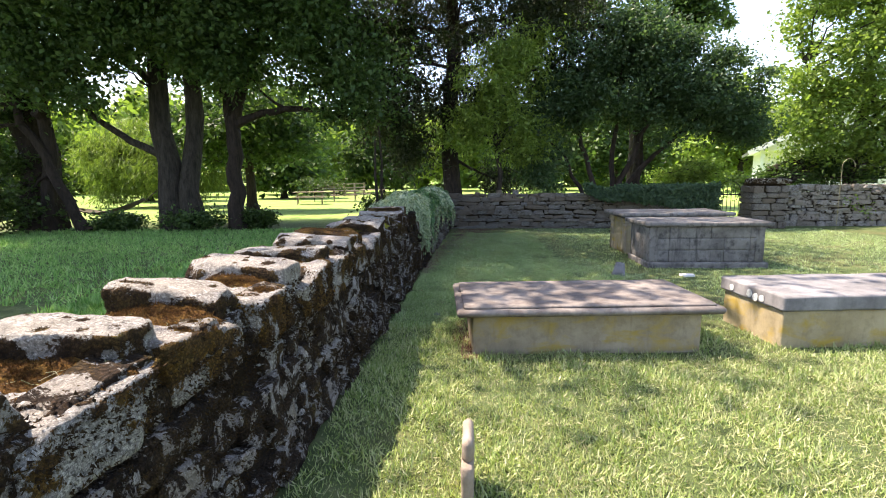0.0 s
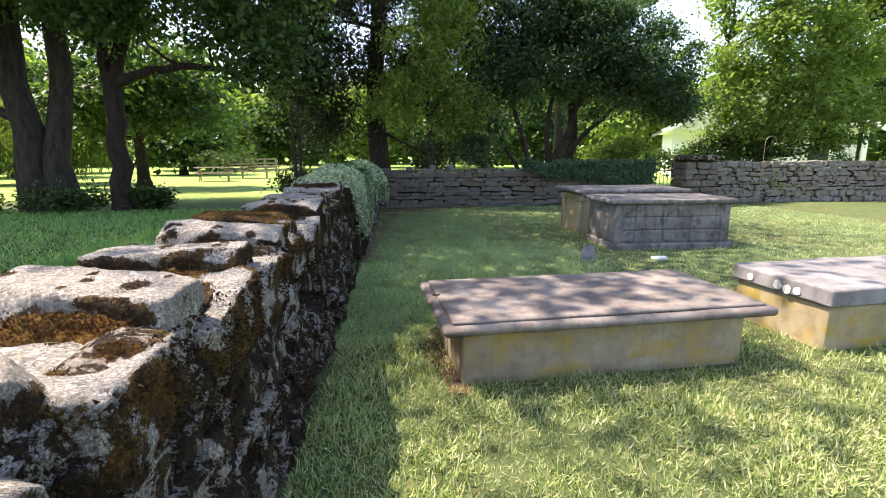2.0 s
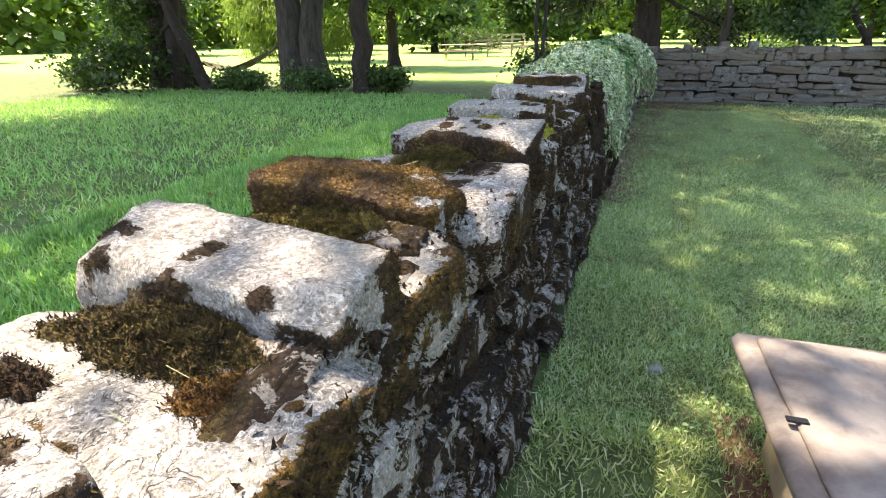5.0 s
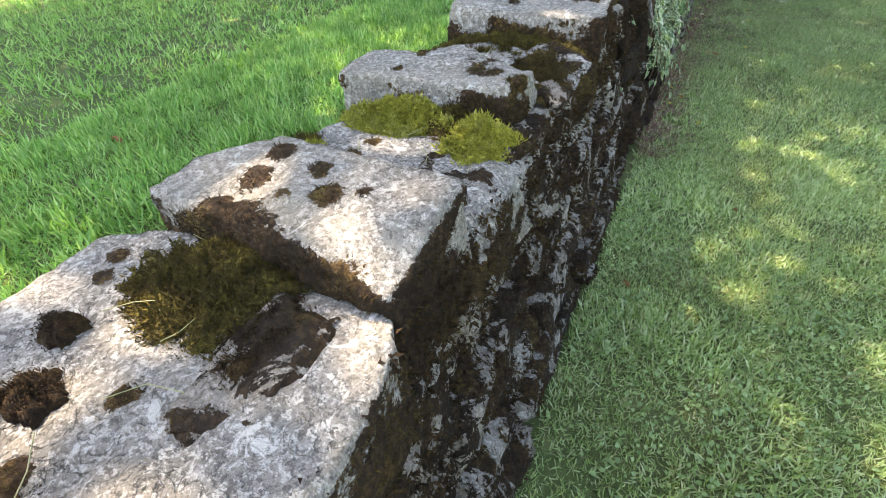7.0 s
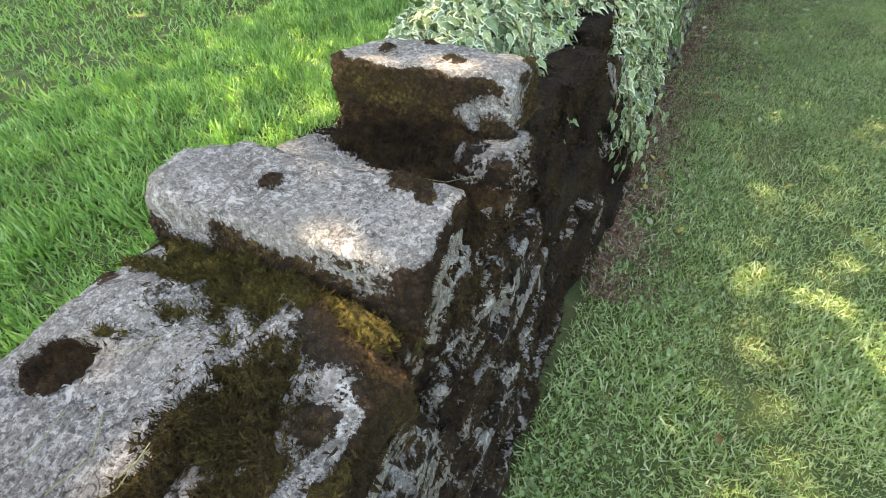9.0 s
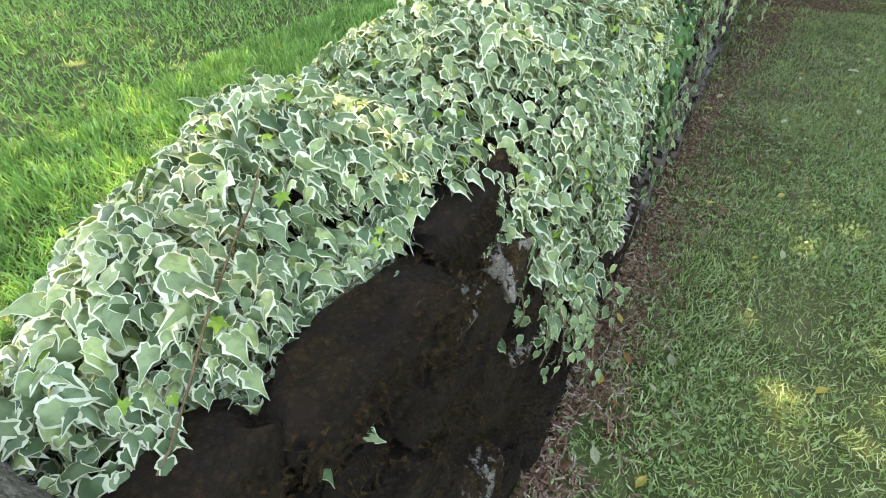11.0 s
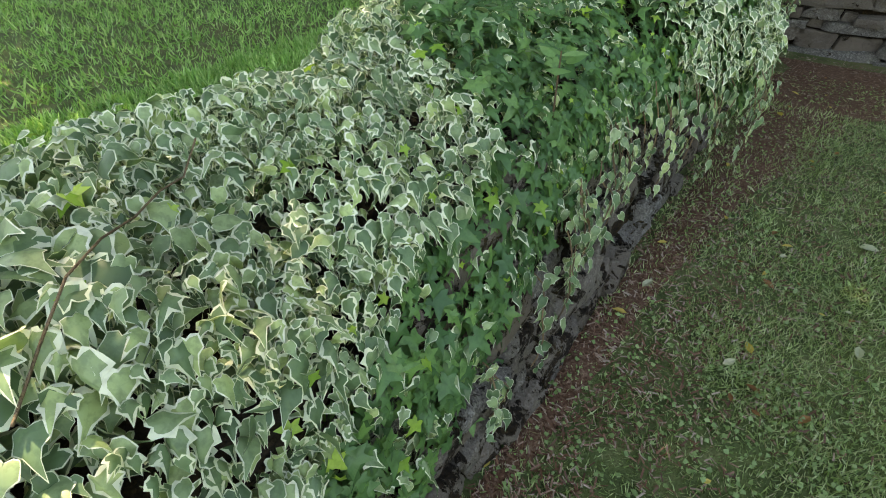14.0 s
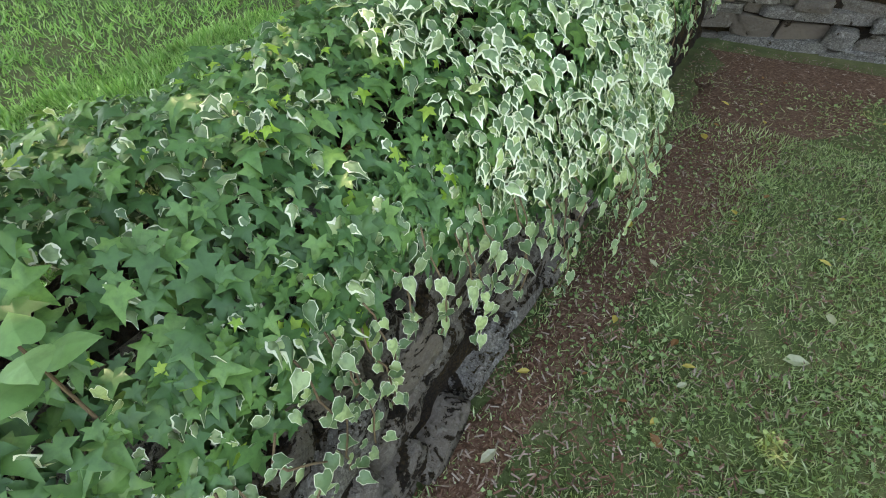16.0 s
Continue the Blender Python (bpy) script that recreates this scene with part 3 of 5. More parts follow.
def face_stones():
    """Rubble stones that stand out of the wall's right face, in rough courses."""
    rnd = random.Random(4)
    shapes, bare, dark = [], [], []
    for k in range(14):
        bm = rock(1, 1, 1, 200 + k, 2, 0.16, 0.15, 0.16)
        bmesh.ops.translate(bm, vec=(0, 0, -0.5), verts=bm.verts)
        me = bpy.data.meshes.new("face_stone")
        bm.to_mesh(me)
        bm.free()
        me.shade_smooth()
        me.materials.append(FACE)
        shapes.append(me)
        me = me.copy()
        me.materials[0] = BARE
        bare.append(me)
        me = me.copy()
        me.materials[0] = DARK_CORE
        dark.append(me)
    z = 0.02
    while z < 0.80:
        h = rnd.uniform(0.05, 0.14)
        y = 0.4 + rnd.random() * 0.3
        while y < 12.6:
            w = rnd.uniform(0.12, 0.42)
            if rnd.random() < 0.86:
                k = rnd.randrange(14)
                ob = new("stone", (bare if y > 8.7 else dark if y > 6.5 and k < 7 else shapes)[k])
                ob.parent = WALL
                zz = z + h / 2 + rnd.uniform(-0.02, 0.02)
                ob.matrix_local = pose(face_x(y, zz) - (0.045 if y > 8.7 else 0.07) + rnd.uniform(-0.03, 0.02), y + w / 2, zz, rnd.uniform(-9, 9), rnd.uniform(-8, 8), rnd.uniform(-6, 6)) @ Matrix.Diagonal((0.17, w * 1.04, h * 1.08, 1))
            y += w
        z += h


def moss_cushions():
    """Moss mounds on the low coping, each rising against the stone behind it and furred with short stems."""
    pads = [(-0.84, 4.60, 0.862, 0.19, 0.11, 0.07, MOSS_OLIVE), (-0.70, 4.56, 0.86, 0.08, 0.10, 0.02, MOSS_DARK), (-1.02, 4.46, 0.868, 0.035, 0.03, 0.0, MOSS_DARK), (-0.93, 4.37, 0.868, 0.045, 0.035, 0.0, MOSS_DARK), (-0.99, 4.33, 0.866, 0.03, 0.03, 0.0, MOSS_DARK),
            (-0.87, 5.26, 0.88, 0.17, 0.08, 0.05, MOSS_LIME), (-0.65, 5.22, 0.875, 0.085, 0.10, 0.04, MOSS_LIME), (-0.76, 5.29, 0.878, 0.10, 0.06, 0.04, MOSS_OLIVE), (-0.99, 5.01, 0.875, 0.07, 0.08, 0.0, MOSS_LIME), (-1.05, 5.06, 0.87, 0.06, 0.09, 0.0, MOSS_OLIVE),
            (-0.84, 5.90, 0.862, 0.24, 0.13, 0.06, MOSS_OLIVE), (-0.66, 5.76, 0.86, 0.13, 0.18, 0.02, MOSS_BROWN), (-0.62, 5.58, 0.855, 0.07, 0.10, 0.0, MOSS_BROWN), (-0.98, 5.72, 0.865, 0.05, 0.05, 0.0, MOSS_DARK),
            (-0.86, 3.90, 0.855, 0.26, 0.13, 0.07, MOSS_OLIVE), (-0.70, 3.78, 0.855, 0.13, 0.12, 0.02, MOSS_RUST), (-1.04, 3.82, 0.86, 0.09, 0.12, 0.0, MOSS_RUST),
            (-0.80, 3.42, 0.872, 0.26, 0.08, 0.05, MOSS_BROWN), (-0.64, 3.36, 0.868, 0.08, 0.07, 0.0, MOSS_RUST), (-0.92, 3.28, 0.88, 0.06, 0.04, 0.0, MOSS_DARK),
            (-0.82, 2.88, 0.862, 0.28, 0.10, 0.05, MOSS_RUST), (-0.64, 2.76, 0.85, 0.10, 0.16, 0.02, MOSS_RUST), (-0.82, 2.34, 0.874, 0.26, 0.09, 0.05, MOSS_RUST), (-0.62, 2.22, 0.868, 0.07, 0.10, 0.0, MOSS_RUST),
            (-0.84, 1.74, 0.874, 0.26, 0.09, 0.05, MOSS_RUST), (-0.62, 1.62, 0.87, 0.08, 0.12, 0.0, MOSS_RUST), (-0.84, 1.15, 0.862, 0.28, 0.12, 0.05, MOSS_RUST),
            (-0.84, 6.46, 0.856, 0.24, 0.12, 0.05, MOSS_DARK), (-0.66, 6.28, 0.85, 0.12, 0.14, 0.0, MOSS_DARK), (-0.85, 0.60, 0.86, 0.26, 0.10, 0.04, MOSS_RUST)]
    rng = np.random.default_rng(8)
    rings, segs = 16, 56
    for k, (x, y, z, rx, ry, rise, mat) in enumerate(pads):
        off = Vector((k * 3.3, k * 1.1, 0))
        V, F = [(0.0, 0.0, 0.03)], []
        for i in range(1, rings + 1):
            r = i / rings
            for j in range(segs):
                a = 2 * math.pi * j / segs
                d = Vector((math.cos(a), math.sin(a), 0))
                edge = 1 + 0.45 * noise.noise(d * 1.4 + off) + 0.30 * noise.noise(d * 4 + off) + 0.18 * noise.noise(d * 10 + off)
                px, py = d.x * r * rx * edge, d.y * r * ry * edge
                q = Vector((px, py, 0))
                hh = 0.026 * math.sqrt(max(0, 1 - r * r)) * (1 + 0.8 * noise.noise(q * 30 + off)) + 0.010 * noise.noise(q * 75 + off) * (1 - r) + rise * max(0, d.y * r + 0.1) * (1 - r ** 4)
                V.append((px, py, hh - 0.010 * r ** 6))
        for j in range(segs):
            F.append((0, 1 + j, 1 + (j + 1) % segs, 1 + (j + 1) % segs))
        tri = [f[:3] for f in F]
        quad = [(1 + (i - 1) * segs + j, 1 + i * segs + j, 1 + i * segs + (j + 1) % segs, 1 + (i - 1) * segs + (j + 1) % segs) for i in range(1, rings) for j in range(segs)]
        tri += [q[:3] for q in quad] + [(q[0], q[2], q[3]) for q in quad]
        pad = obj("moss_cushion", mesh_np("moss_cushion", V, tri, smooth=True), mat, WALL, "furry moss cushion")
        pad.matrix_local = pose(x, y, z)
        t = np.array(V)
        n = int(min(15000, 300 + rx * ry * 650000)) if y > 3 else 5000
        c = t[rng.integers(0, len(t), n)] + rng.normal(size=(n, 3)) * (0.006, 0.005, 0.002)
        lime = mat is MOSS_LIME
        tip = rng.normal(size=(n, 3)) * (0.8 if lime else 0.5) + (0, -0.2, 1)
        me = scatter_leaves("moss_fur", rng, c, rng.uniform(0.006, 0.016, n) * (1.3 if lime else min(1, 0.35 + rx * 5)), ([(-0.16, 0, 0), (0.16, 0, 0), (0, 1, 0)], [(0, 1, 2)]), rng.normal(size=(n, 3)), tip)
        tagged(obj("moss_fur", me, mat, pad), kind="stuff")


moss_cushions()


def shaggy_core():
    """Moss stems growing out of the wall's core between the stones."""
    core = [o for o in WALL.children if o.name.startswith("wall_core")][0]
    rng = np.random.default_rng(120)
    C, N, W = [], [], []
    for p in core.data.polygons:
        c, n = p.center, p.normal
        side = n.x > 0.2 and 0.6 < c.y < 8.2
        crest = c.z > 0.74 and c.x > -1.05 and 0.6 < c.y < 7.2
        if (side or crest) and noise.noise(c * 6.5) * 0.5 + noise.noise(c * 19) * 0.28 > -0.30:
            C.append(tuple(c)), N.append(tuple(n)), W.append(p.area)
    n = 110000
    k = rng.choice(len(C), n, p=np.array(W) / sum(W))
    me = scatter_leaves("moss_fur", rng, np.array(C)[k] + rng.normal(size=(n, 3)) * 0.009, rng.uniform(0.006, 0.016, n), SPIKE, rng.normal(size=(n, 3)), np.array(N)[k] + rng.normal(size=(n, 3)) * 0.45 + (0, 0, 0.25))
    tagged(obj("moss_fur", me, MOSS_DARK, WALL, "dark shaggy moss"), kind="stuff")


shaggy_core()


# ---- back wall, gate pillar, gate ----
def course_wall(name, label, x0, x1, y, top, thick, mat, seed, rot=0):
    wall = thing(name, label, "stone wall", kind="structure")
    length = x1 - x0
    core = box(length, thick - 0.12, top - 0.02, 0, ((x0 + x1) / 2, y + thick / 2, -0.15))
    part("wall_core", core, DARK_CORE, wall)
    rnd = random.Random(seed)
    shapes = []
    for k in range(9):
        bm = rock(1, 1, 1, 300 + seed * 10 + k, 1, 0.12, 0.1, 0.12)
        bmesh.ops.translate(bm, vec=(0, 0, -0.5), verts=bm.verts)
        me = bpy.data.meshes.new("stone")
        bm.to_mesh(me)
        bm.free()
        me.materials.append(mat)
        shapes.append(me)
    z = -0.12
    while z < top - 0.05:
        h = rnd.uniform(0.06, 0.19)
        x = x0 - rnd.random() * 0.2
        while x < x1 - 0.05:
            w = min(rnd.choice((0.13, 0.2, 0.28, 0.38, 0.6)) * rnd.uniform(0.8, 1.2), x1 - x)
            ob = new("stone", rnd.choice(shapes))
            ob.parent = wall
            ob.matrix_local = pose(x + w / 2, y + 0.1 + rnd.uniform(-0.04, 0.04), z + h / 2 + rnd.uniform(-0.02, 0.02), rnd.uniform(-6, 6), rnd.uniform(-5, 5), rnd.uniform(-7, 7)) @ Matrix.Diagonal((w * 1.02, 0.22, h * rnd.uniform(0.85, 1.1), 1))
            x += w
        z += h
    x = x0 + 0.1
    while x < x1 - 0.3:
        w = rnd.uniform(0.25, 0.5)
        ob = new("cap_stone", rnd.choice(shapes))
        ob.parent = wall
        ob.matrix_local = pose(x + w / 2, y + thick / 2, top - 0.02, 0, rnd.uniform(-4, 4), rnd.uniform(-6, 6)) @ Matrix.Diagonal((w, thick, rnd.uniform(0.07, 0.15), 1))
        x += w
    return wall


# ---- tombs ----
def flat_tomb(name, label, group, cx, cy, rot, L, D, top, th, inset, base_mat, slab_mat, moulded):
    t = thing(name, label, "tomb", (cx, cy, gz(cx, cy)), group, rz=rot)
    bm = slab(L - 2 * inset, D - 2 * inset, top - th + 0.04, 10, 0.006, 5, 3, 0.01)
    b = part("base", bm, base_mat, t, "stone box base with lichen stains", True)
    b.matrix_local = pose(0, 0, -0.04)
    if moulded:
        bm = slab(L - 2 * inset + 0.06, D - 2 * inset + 0.06, 0.03, 6, 0.002, 6, 4, 0.006)
        b = part("moulding", bm, base_mat, t, "", True)
        b.matrix_local = pose(0, 0, top - th - 0.028)
        bm = slab(L, D, th * 0.72, 10, 0.004, 4, 5, 0.018)
        b = part("slab", bm, slab_mat, t, "worn purple-grey top slab", True)
        b.matrix_local = pose(0, 0, top - th)
        bm = slab(L - 0.11, D - 0.11, th * 0.30, 12, 0.003, 4, 6, 0.008)
        b = part("raised_panel", bm, slab_mat, t, "worn purple-grey raised panel", True)
        b.matrix_local = pose(0, 0, top - th * 0.31)
    else:
        bm = slab(L, D, th, 12, 0.008, 3, 7, 0.012)
        b = part("slab", bm, slab_mat, t, "thick grey top slab", True)
        b.matrix_local = pose(0, 0, top - th)
    return t


T1 = flat_tomb("flat_tomb", "low tan sandstone tomb with a purple-grey slab", "flat tombs", 1.285, 4.215, 5.4, 2.11, 1.04, 0.42, 0.075, 0.13, SANDSTONE, SLAB_PURPLE, True)
T2 = flat_tomb("flat_tomb", "low golden limestone tomb with a thick grey slab", "flat tombs", 3.87, 4.55, 7.0, 2.05, 0.86, 0.44, 0.125, 0.03, GOLDEN, SLAB_GREY, False)
b = part("lead_plug", box(0.05, 0.022, 0.006, 0.002), IRON, T1, "small inset metal plug")
b.matrix_local = pose(-1.0, 0.08, 0.417)
for k, (x, z, r) in enumerate([(-0.40, 0.37, 0.030), (-0.12, 0.37, 0.036), (-0.03, 0.355, 0.034), (0.06, 0.365, 0.03)]):
    bm = bmesh.new()
    bmesh.ops.create_circle(bm, cap_ends=True, segments=14, radius=r)
    for v in bm.verts:
        v.co *= 1 + 0.25 * noise.noise(v.co * 40 + Vector((k, 0, 0)))
    g = bmesh.ops.extrude_face_region(bm, geom=bm.faces[:])
    bmesh.ops.translate(bm, vec=(0, 0, 0.004), verts=[v for v in g["geom"] if isinstance(v, bmesh.types.BMVert)])
    p = part("lichen_patch", bm, LICHEN, T2, "white lichen disc")
    p.matrix_local = pose(-1.027, -x * 0.9 - 0.12, z, 0, -90, 0)


def chest_tomb():
    """Grey chest tomb of large blocks on a plinth."""
    t = thing("chest_tomb", "grey limestone chest tomb of stained blocks with a flat lid", "tomb", (3.86, 8.11, gz(3.9, 8.1)), "chest tombs", rz=1.5)
    L, D, H = 1.70, 0.86, 0.70
    for k, (x, w) in enumerate([(-0.62, 0.52), (0.28, 1.26)]):
        p = part("plinth_block", slab(w, D + 0.14, 0.15, 5, 0.006, 6, k, 0.012), LIMESTONE, t, "", True)
        p.matrix_local = pose(x, 0, -0.06)
    p = part("core", box(L - 0.06, D - 0.06, 0.56), DARK_CORE, t)
    p.matrix_local = pose(0, 0, 0.08)
    rnd = random.Random(3)
    for row in range(3):
        x = -L / 2
        cuts = [[0.30, 0.42, 0.40, 0.36, 0.22], [0.30, 0.30, 0.52, 0.38, 0.20], [0.30, 0.62, 0.58, 0.20]][row]
        for w in cuts:
            p = part("block", slab(w - 0.004, D, 0.180, 4, 0.004, 7, rnd.randint(0, 99), 0.006), LIMESTONE, t, "", True)
            p.matrix_local = pose(x + w / 2, rnd.uniform(-0.003, 0.003), 0.09 + row * 0.184)
            x += w
    for x in (-L / 2 + 0.06, L / 2 - 0.06):
        p = part("corner_pilaster", slab(0.13, D + 0.03, 0.55, 5, 0.004, 6, 5, 0.008), LIMESTONE, t, "", True)
        p.matrix_local = pose(x, 0, 0.09)
    p = part("lid", slab(1.90, 1.00, 0.065, 12, 0.005, 4, 8, 0.012), LIMESTONE, t, "grey weathered lid slab", True)
    p.matrix_local = pose(0, 0, 0.642)


chest_tomb()


def panelled_tomb():
    t = thing("chest_tomb", "buff limestone chest tomb with carved corner pilasters", "tomb", (3.88, 9.45, gz(3.9, 9.4)), "chest tombs", rz=3)
    L, D = 1.72, 0.86
    p = part("body", slab(L, D, 0.70, 8, 0.004, 5, 2, 0.01), GOLDEN, t, "", True)
    p.matrix_local = pose(0, 0, -0.04)
    for x in (-L / 2 + 0.02, L / 2 - 0.02):
        for y in (-D / 2 + 0.09, D / 2 - 0.09):
            p = part("pilaster", slab(0.10, 0.16, 0.54, 4, 0.003, 6, 3, 0.008), SANDSTONE, t, "", True)
            p.matrix_local = pose(x, y, 0)
            p = part("capital", slab(0.14, 0.20, 0.10, 4, 0.004, 12, 4, 0.012), SANDSTONE, t, "carved capital", True)
            p.matrix_local = pose(x, y, 0.54)
    p = part("cornice", slab(L + 0.06, D + 0.06, 0.04, 6, 0.003, 5, 6, 0.008), LIMESTONE, t, "", True)
    p.matrix_local = pose(0, 0, 0.64)
    p = part("lid", slab(1.98, 1.10, 0.06, 10, 0.005, 4, 9, 0.012), LIMESTONE, t, "grey weathered lid slab", True)
    p.matrix_local = pose(0, 0, 0.68)


panelled_tomb()


def small_stones():
    h = thing("headstone", "thin weathered headstone with a rounded top", "headstone", (0.42, 1.80, 0))
    bm = slab(0.050, 0.30, 0.29, 6, 0.004, 8, 2, 0.008)
    part("shaft", bm, HEADSTONE, h, "", True).matrix_local = pose(0, 0.12, -0.04)
    bm = slab(0.046, 0.22, 0.11, 6, 0.004, 8, 3, 0.018)
    part("crown", bm, HEADSTONE, h, "pale rounded top", True).matrix_local = pose(0, 0.12, 0.24)
    bm = rock(0.20, 0.09, 0.26, 71, 4, 0.016, 0.5, 0.03)
    s = part("footstone", bm, SLAB_GREY, None, "", True)
    s.matrix_world = pose(2.40, 7.02, -0.05, -8, 5, -25)
    tagged(s, "small leaning pointed grey footstone in the grass", "footstone")
    bm = rock(0.20, 0.13, 0.07, 72, 4, 0.01)
    s = part("flat_stone", bm, PALE_STONE, None, "", True)
    s.matrix_world = pose(3.34, 6.98, -0.04, 0, 0, 12)
    tagged(s, "small flat pale stone lying in the grass", "stone")
    bm = rock(0.075, 0.065, 0.03, 73, 4, 0.014, 0.3, 0.05)
    s = part("pebble", bm, SLAB_GREY, None, "", True)
    s.matrix_world = pose(0.0, 4.88, -0.004, 0, 0, 30)
    tagged(s, "pale fist-sized stone set in the grass", "stone")
    m = thing("pyramid_marker", "low white marble marker with a pyramid top", "grave marker", (4.28, 5.55, 0), rz=12)
    part("block", slab(0.40, 0.40, 0.22, 4, 0.004, 6, 4, 0.01), PALE_STONE, m, "", True)
    bm = bmesh.new()
    bmesh.ops.create_cone(bm, cap_ends=True, segments=4, radius1=0.27, radius2=0.02, depth=0.09)
    bmesh.ops.rotate(bm, cent=(0, 0, 0), matrix=Matrix.Rotation(math.pi / 4, 3, "Z"), verts=bm.verts)
    bmesh.ops.translate(bm, vec=(0, 0, 0.05), verts=bm.verts)
    part("cap", bm, PALE_STONE, m).matrix_local = pose(0, 0, 0.215)


small_stones()


# ---- trees ----
def limb(rnd, start, end, r0, r1, sag=0.0, wander=0.12, n=9):
    a, b = Vector(start), Vector(end)
    path, radii = [], []
    for i in range(n + 1):
        k = i / n
        p = a.lerp(b, k) + Vector((0, 0, sag * 4 * k * (1 - k)))
        if 0 < i < n:
            p += Vector((rnd.uniform(-1, 1), rnd.uniform(-1, 1), rnd.uniform(-1, 1) * 0.5)) * wander * (b - a).length * 0.25
        path.append(p)
        radii.append(r0 * (1 - k) + r1 * k + (0.35 * r0 if i == 0 else 0))
    return path, radii


def crown_points(rng, blobs, n, clumps, spread):
    """Leaf places: many small clumps through and over the given ellipsoids (centre, radii)."""
    pts, cen = [], []
    vol = np.array([b[3] * b[4] * b[5] for b in blobs]) ** 0.66
    for b, share in zip(blobs, vol / vol.sum()):
        c = max(3, int(clumps * share))
        d = rng.normal(size=(c, 3))
        d /= np.linalg.norm(d, axis=1, keepdims=True)
        q = np.array(b[:3]) + d * (rng.random((c, 1)) ** 0.45) * np.array(b[3:6])
        m = int(n * share)
        pick = rng.integers(0, c, m)
        s = spread * (0.5 + rng.random(c))[pick][:, None]
        pts.append(q[pick] + rng.normal(size=(m, 3)) * s * (1, 1, 0.6))
        cen.append(q)
    return np.concatenate(pts), np.concatenate(cen)


def tree(name, label, trunks, blobs, n, leaf, mat, bark_mat=BARK, clumps=150, spread=0.4, seed=1, droop=0.6, narrow=1.0, category="tree", twigs=40):
    rnd, rng = random.Random(seed), np.random.default_rng(seed)
    x, y = trunks[0][0][0], trunks[0][0][1]
    t = thing(name, label, category, (x, y, gz(x, y)))
    inv = Vector((x, y, gz(x, y)))
    pts, cen = crown_points(rng, blobs, n, clumps, spread)
    runs = []
    for start, end, r0, r1, *rest in trunks:
        runs.append(limb(rnd, start, end, r0, r1, *(rest or (0.0, 0.07))))
    tops = [r[0][k] for r in runs for k in range(4, len(r[0]))]
    for q in cen[rng.permutation(len(cen))[:twigs]]:
        q = Vector(q)
        s = min(tops, key=lambda p: (p - q).length + 0.6 * max(0, p.z - q.z))
        if (s - q).length > 0.3:
            runs.append(limb(rnd, s, q, min(0.07, 0.02 + 0.012 * (s - q).length), 0.008, 0.06, 0.25, 5))
    runs = [([p - inv for p in path], radii) for path, radii in runs]
    obj("trunk", tubes("trunk", runs, 9), bark_mat, t, "bark-covered trunk and limbs")
    shape = ([(a * narrow, b, c) for a, b, c in SIMPLE_LEAF[0]], SIMPLE_LEAF[1])
    tip = rng.normal(size=(len(pts), 3))
    tip[:, 2] -= droop
    me = scatter_leaves("crown", rng, pts - np.array(inv), leaf * rng.uniform(0.6, 1.3, len(pts)), shape, None, tip)
    tagged(obj("crown", me, mat, t), kind="stuff")
    return t


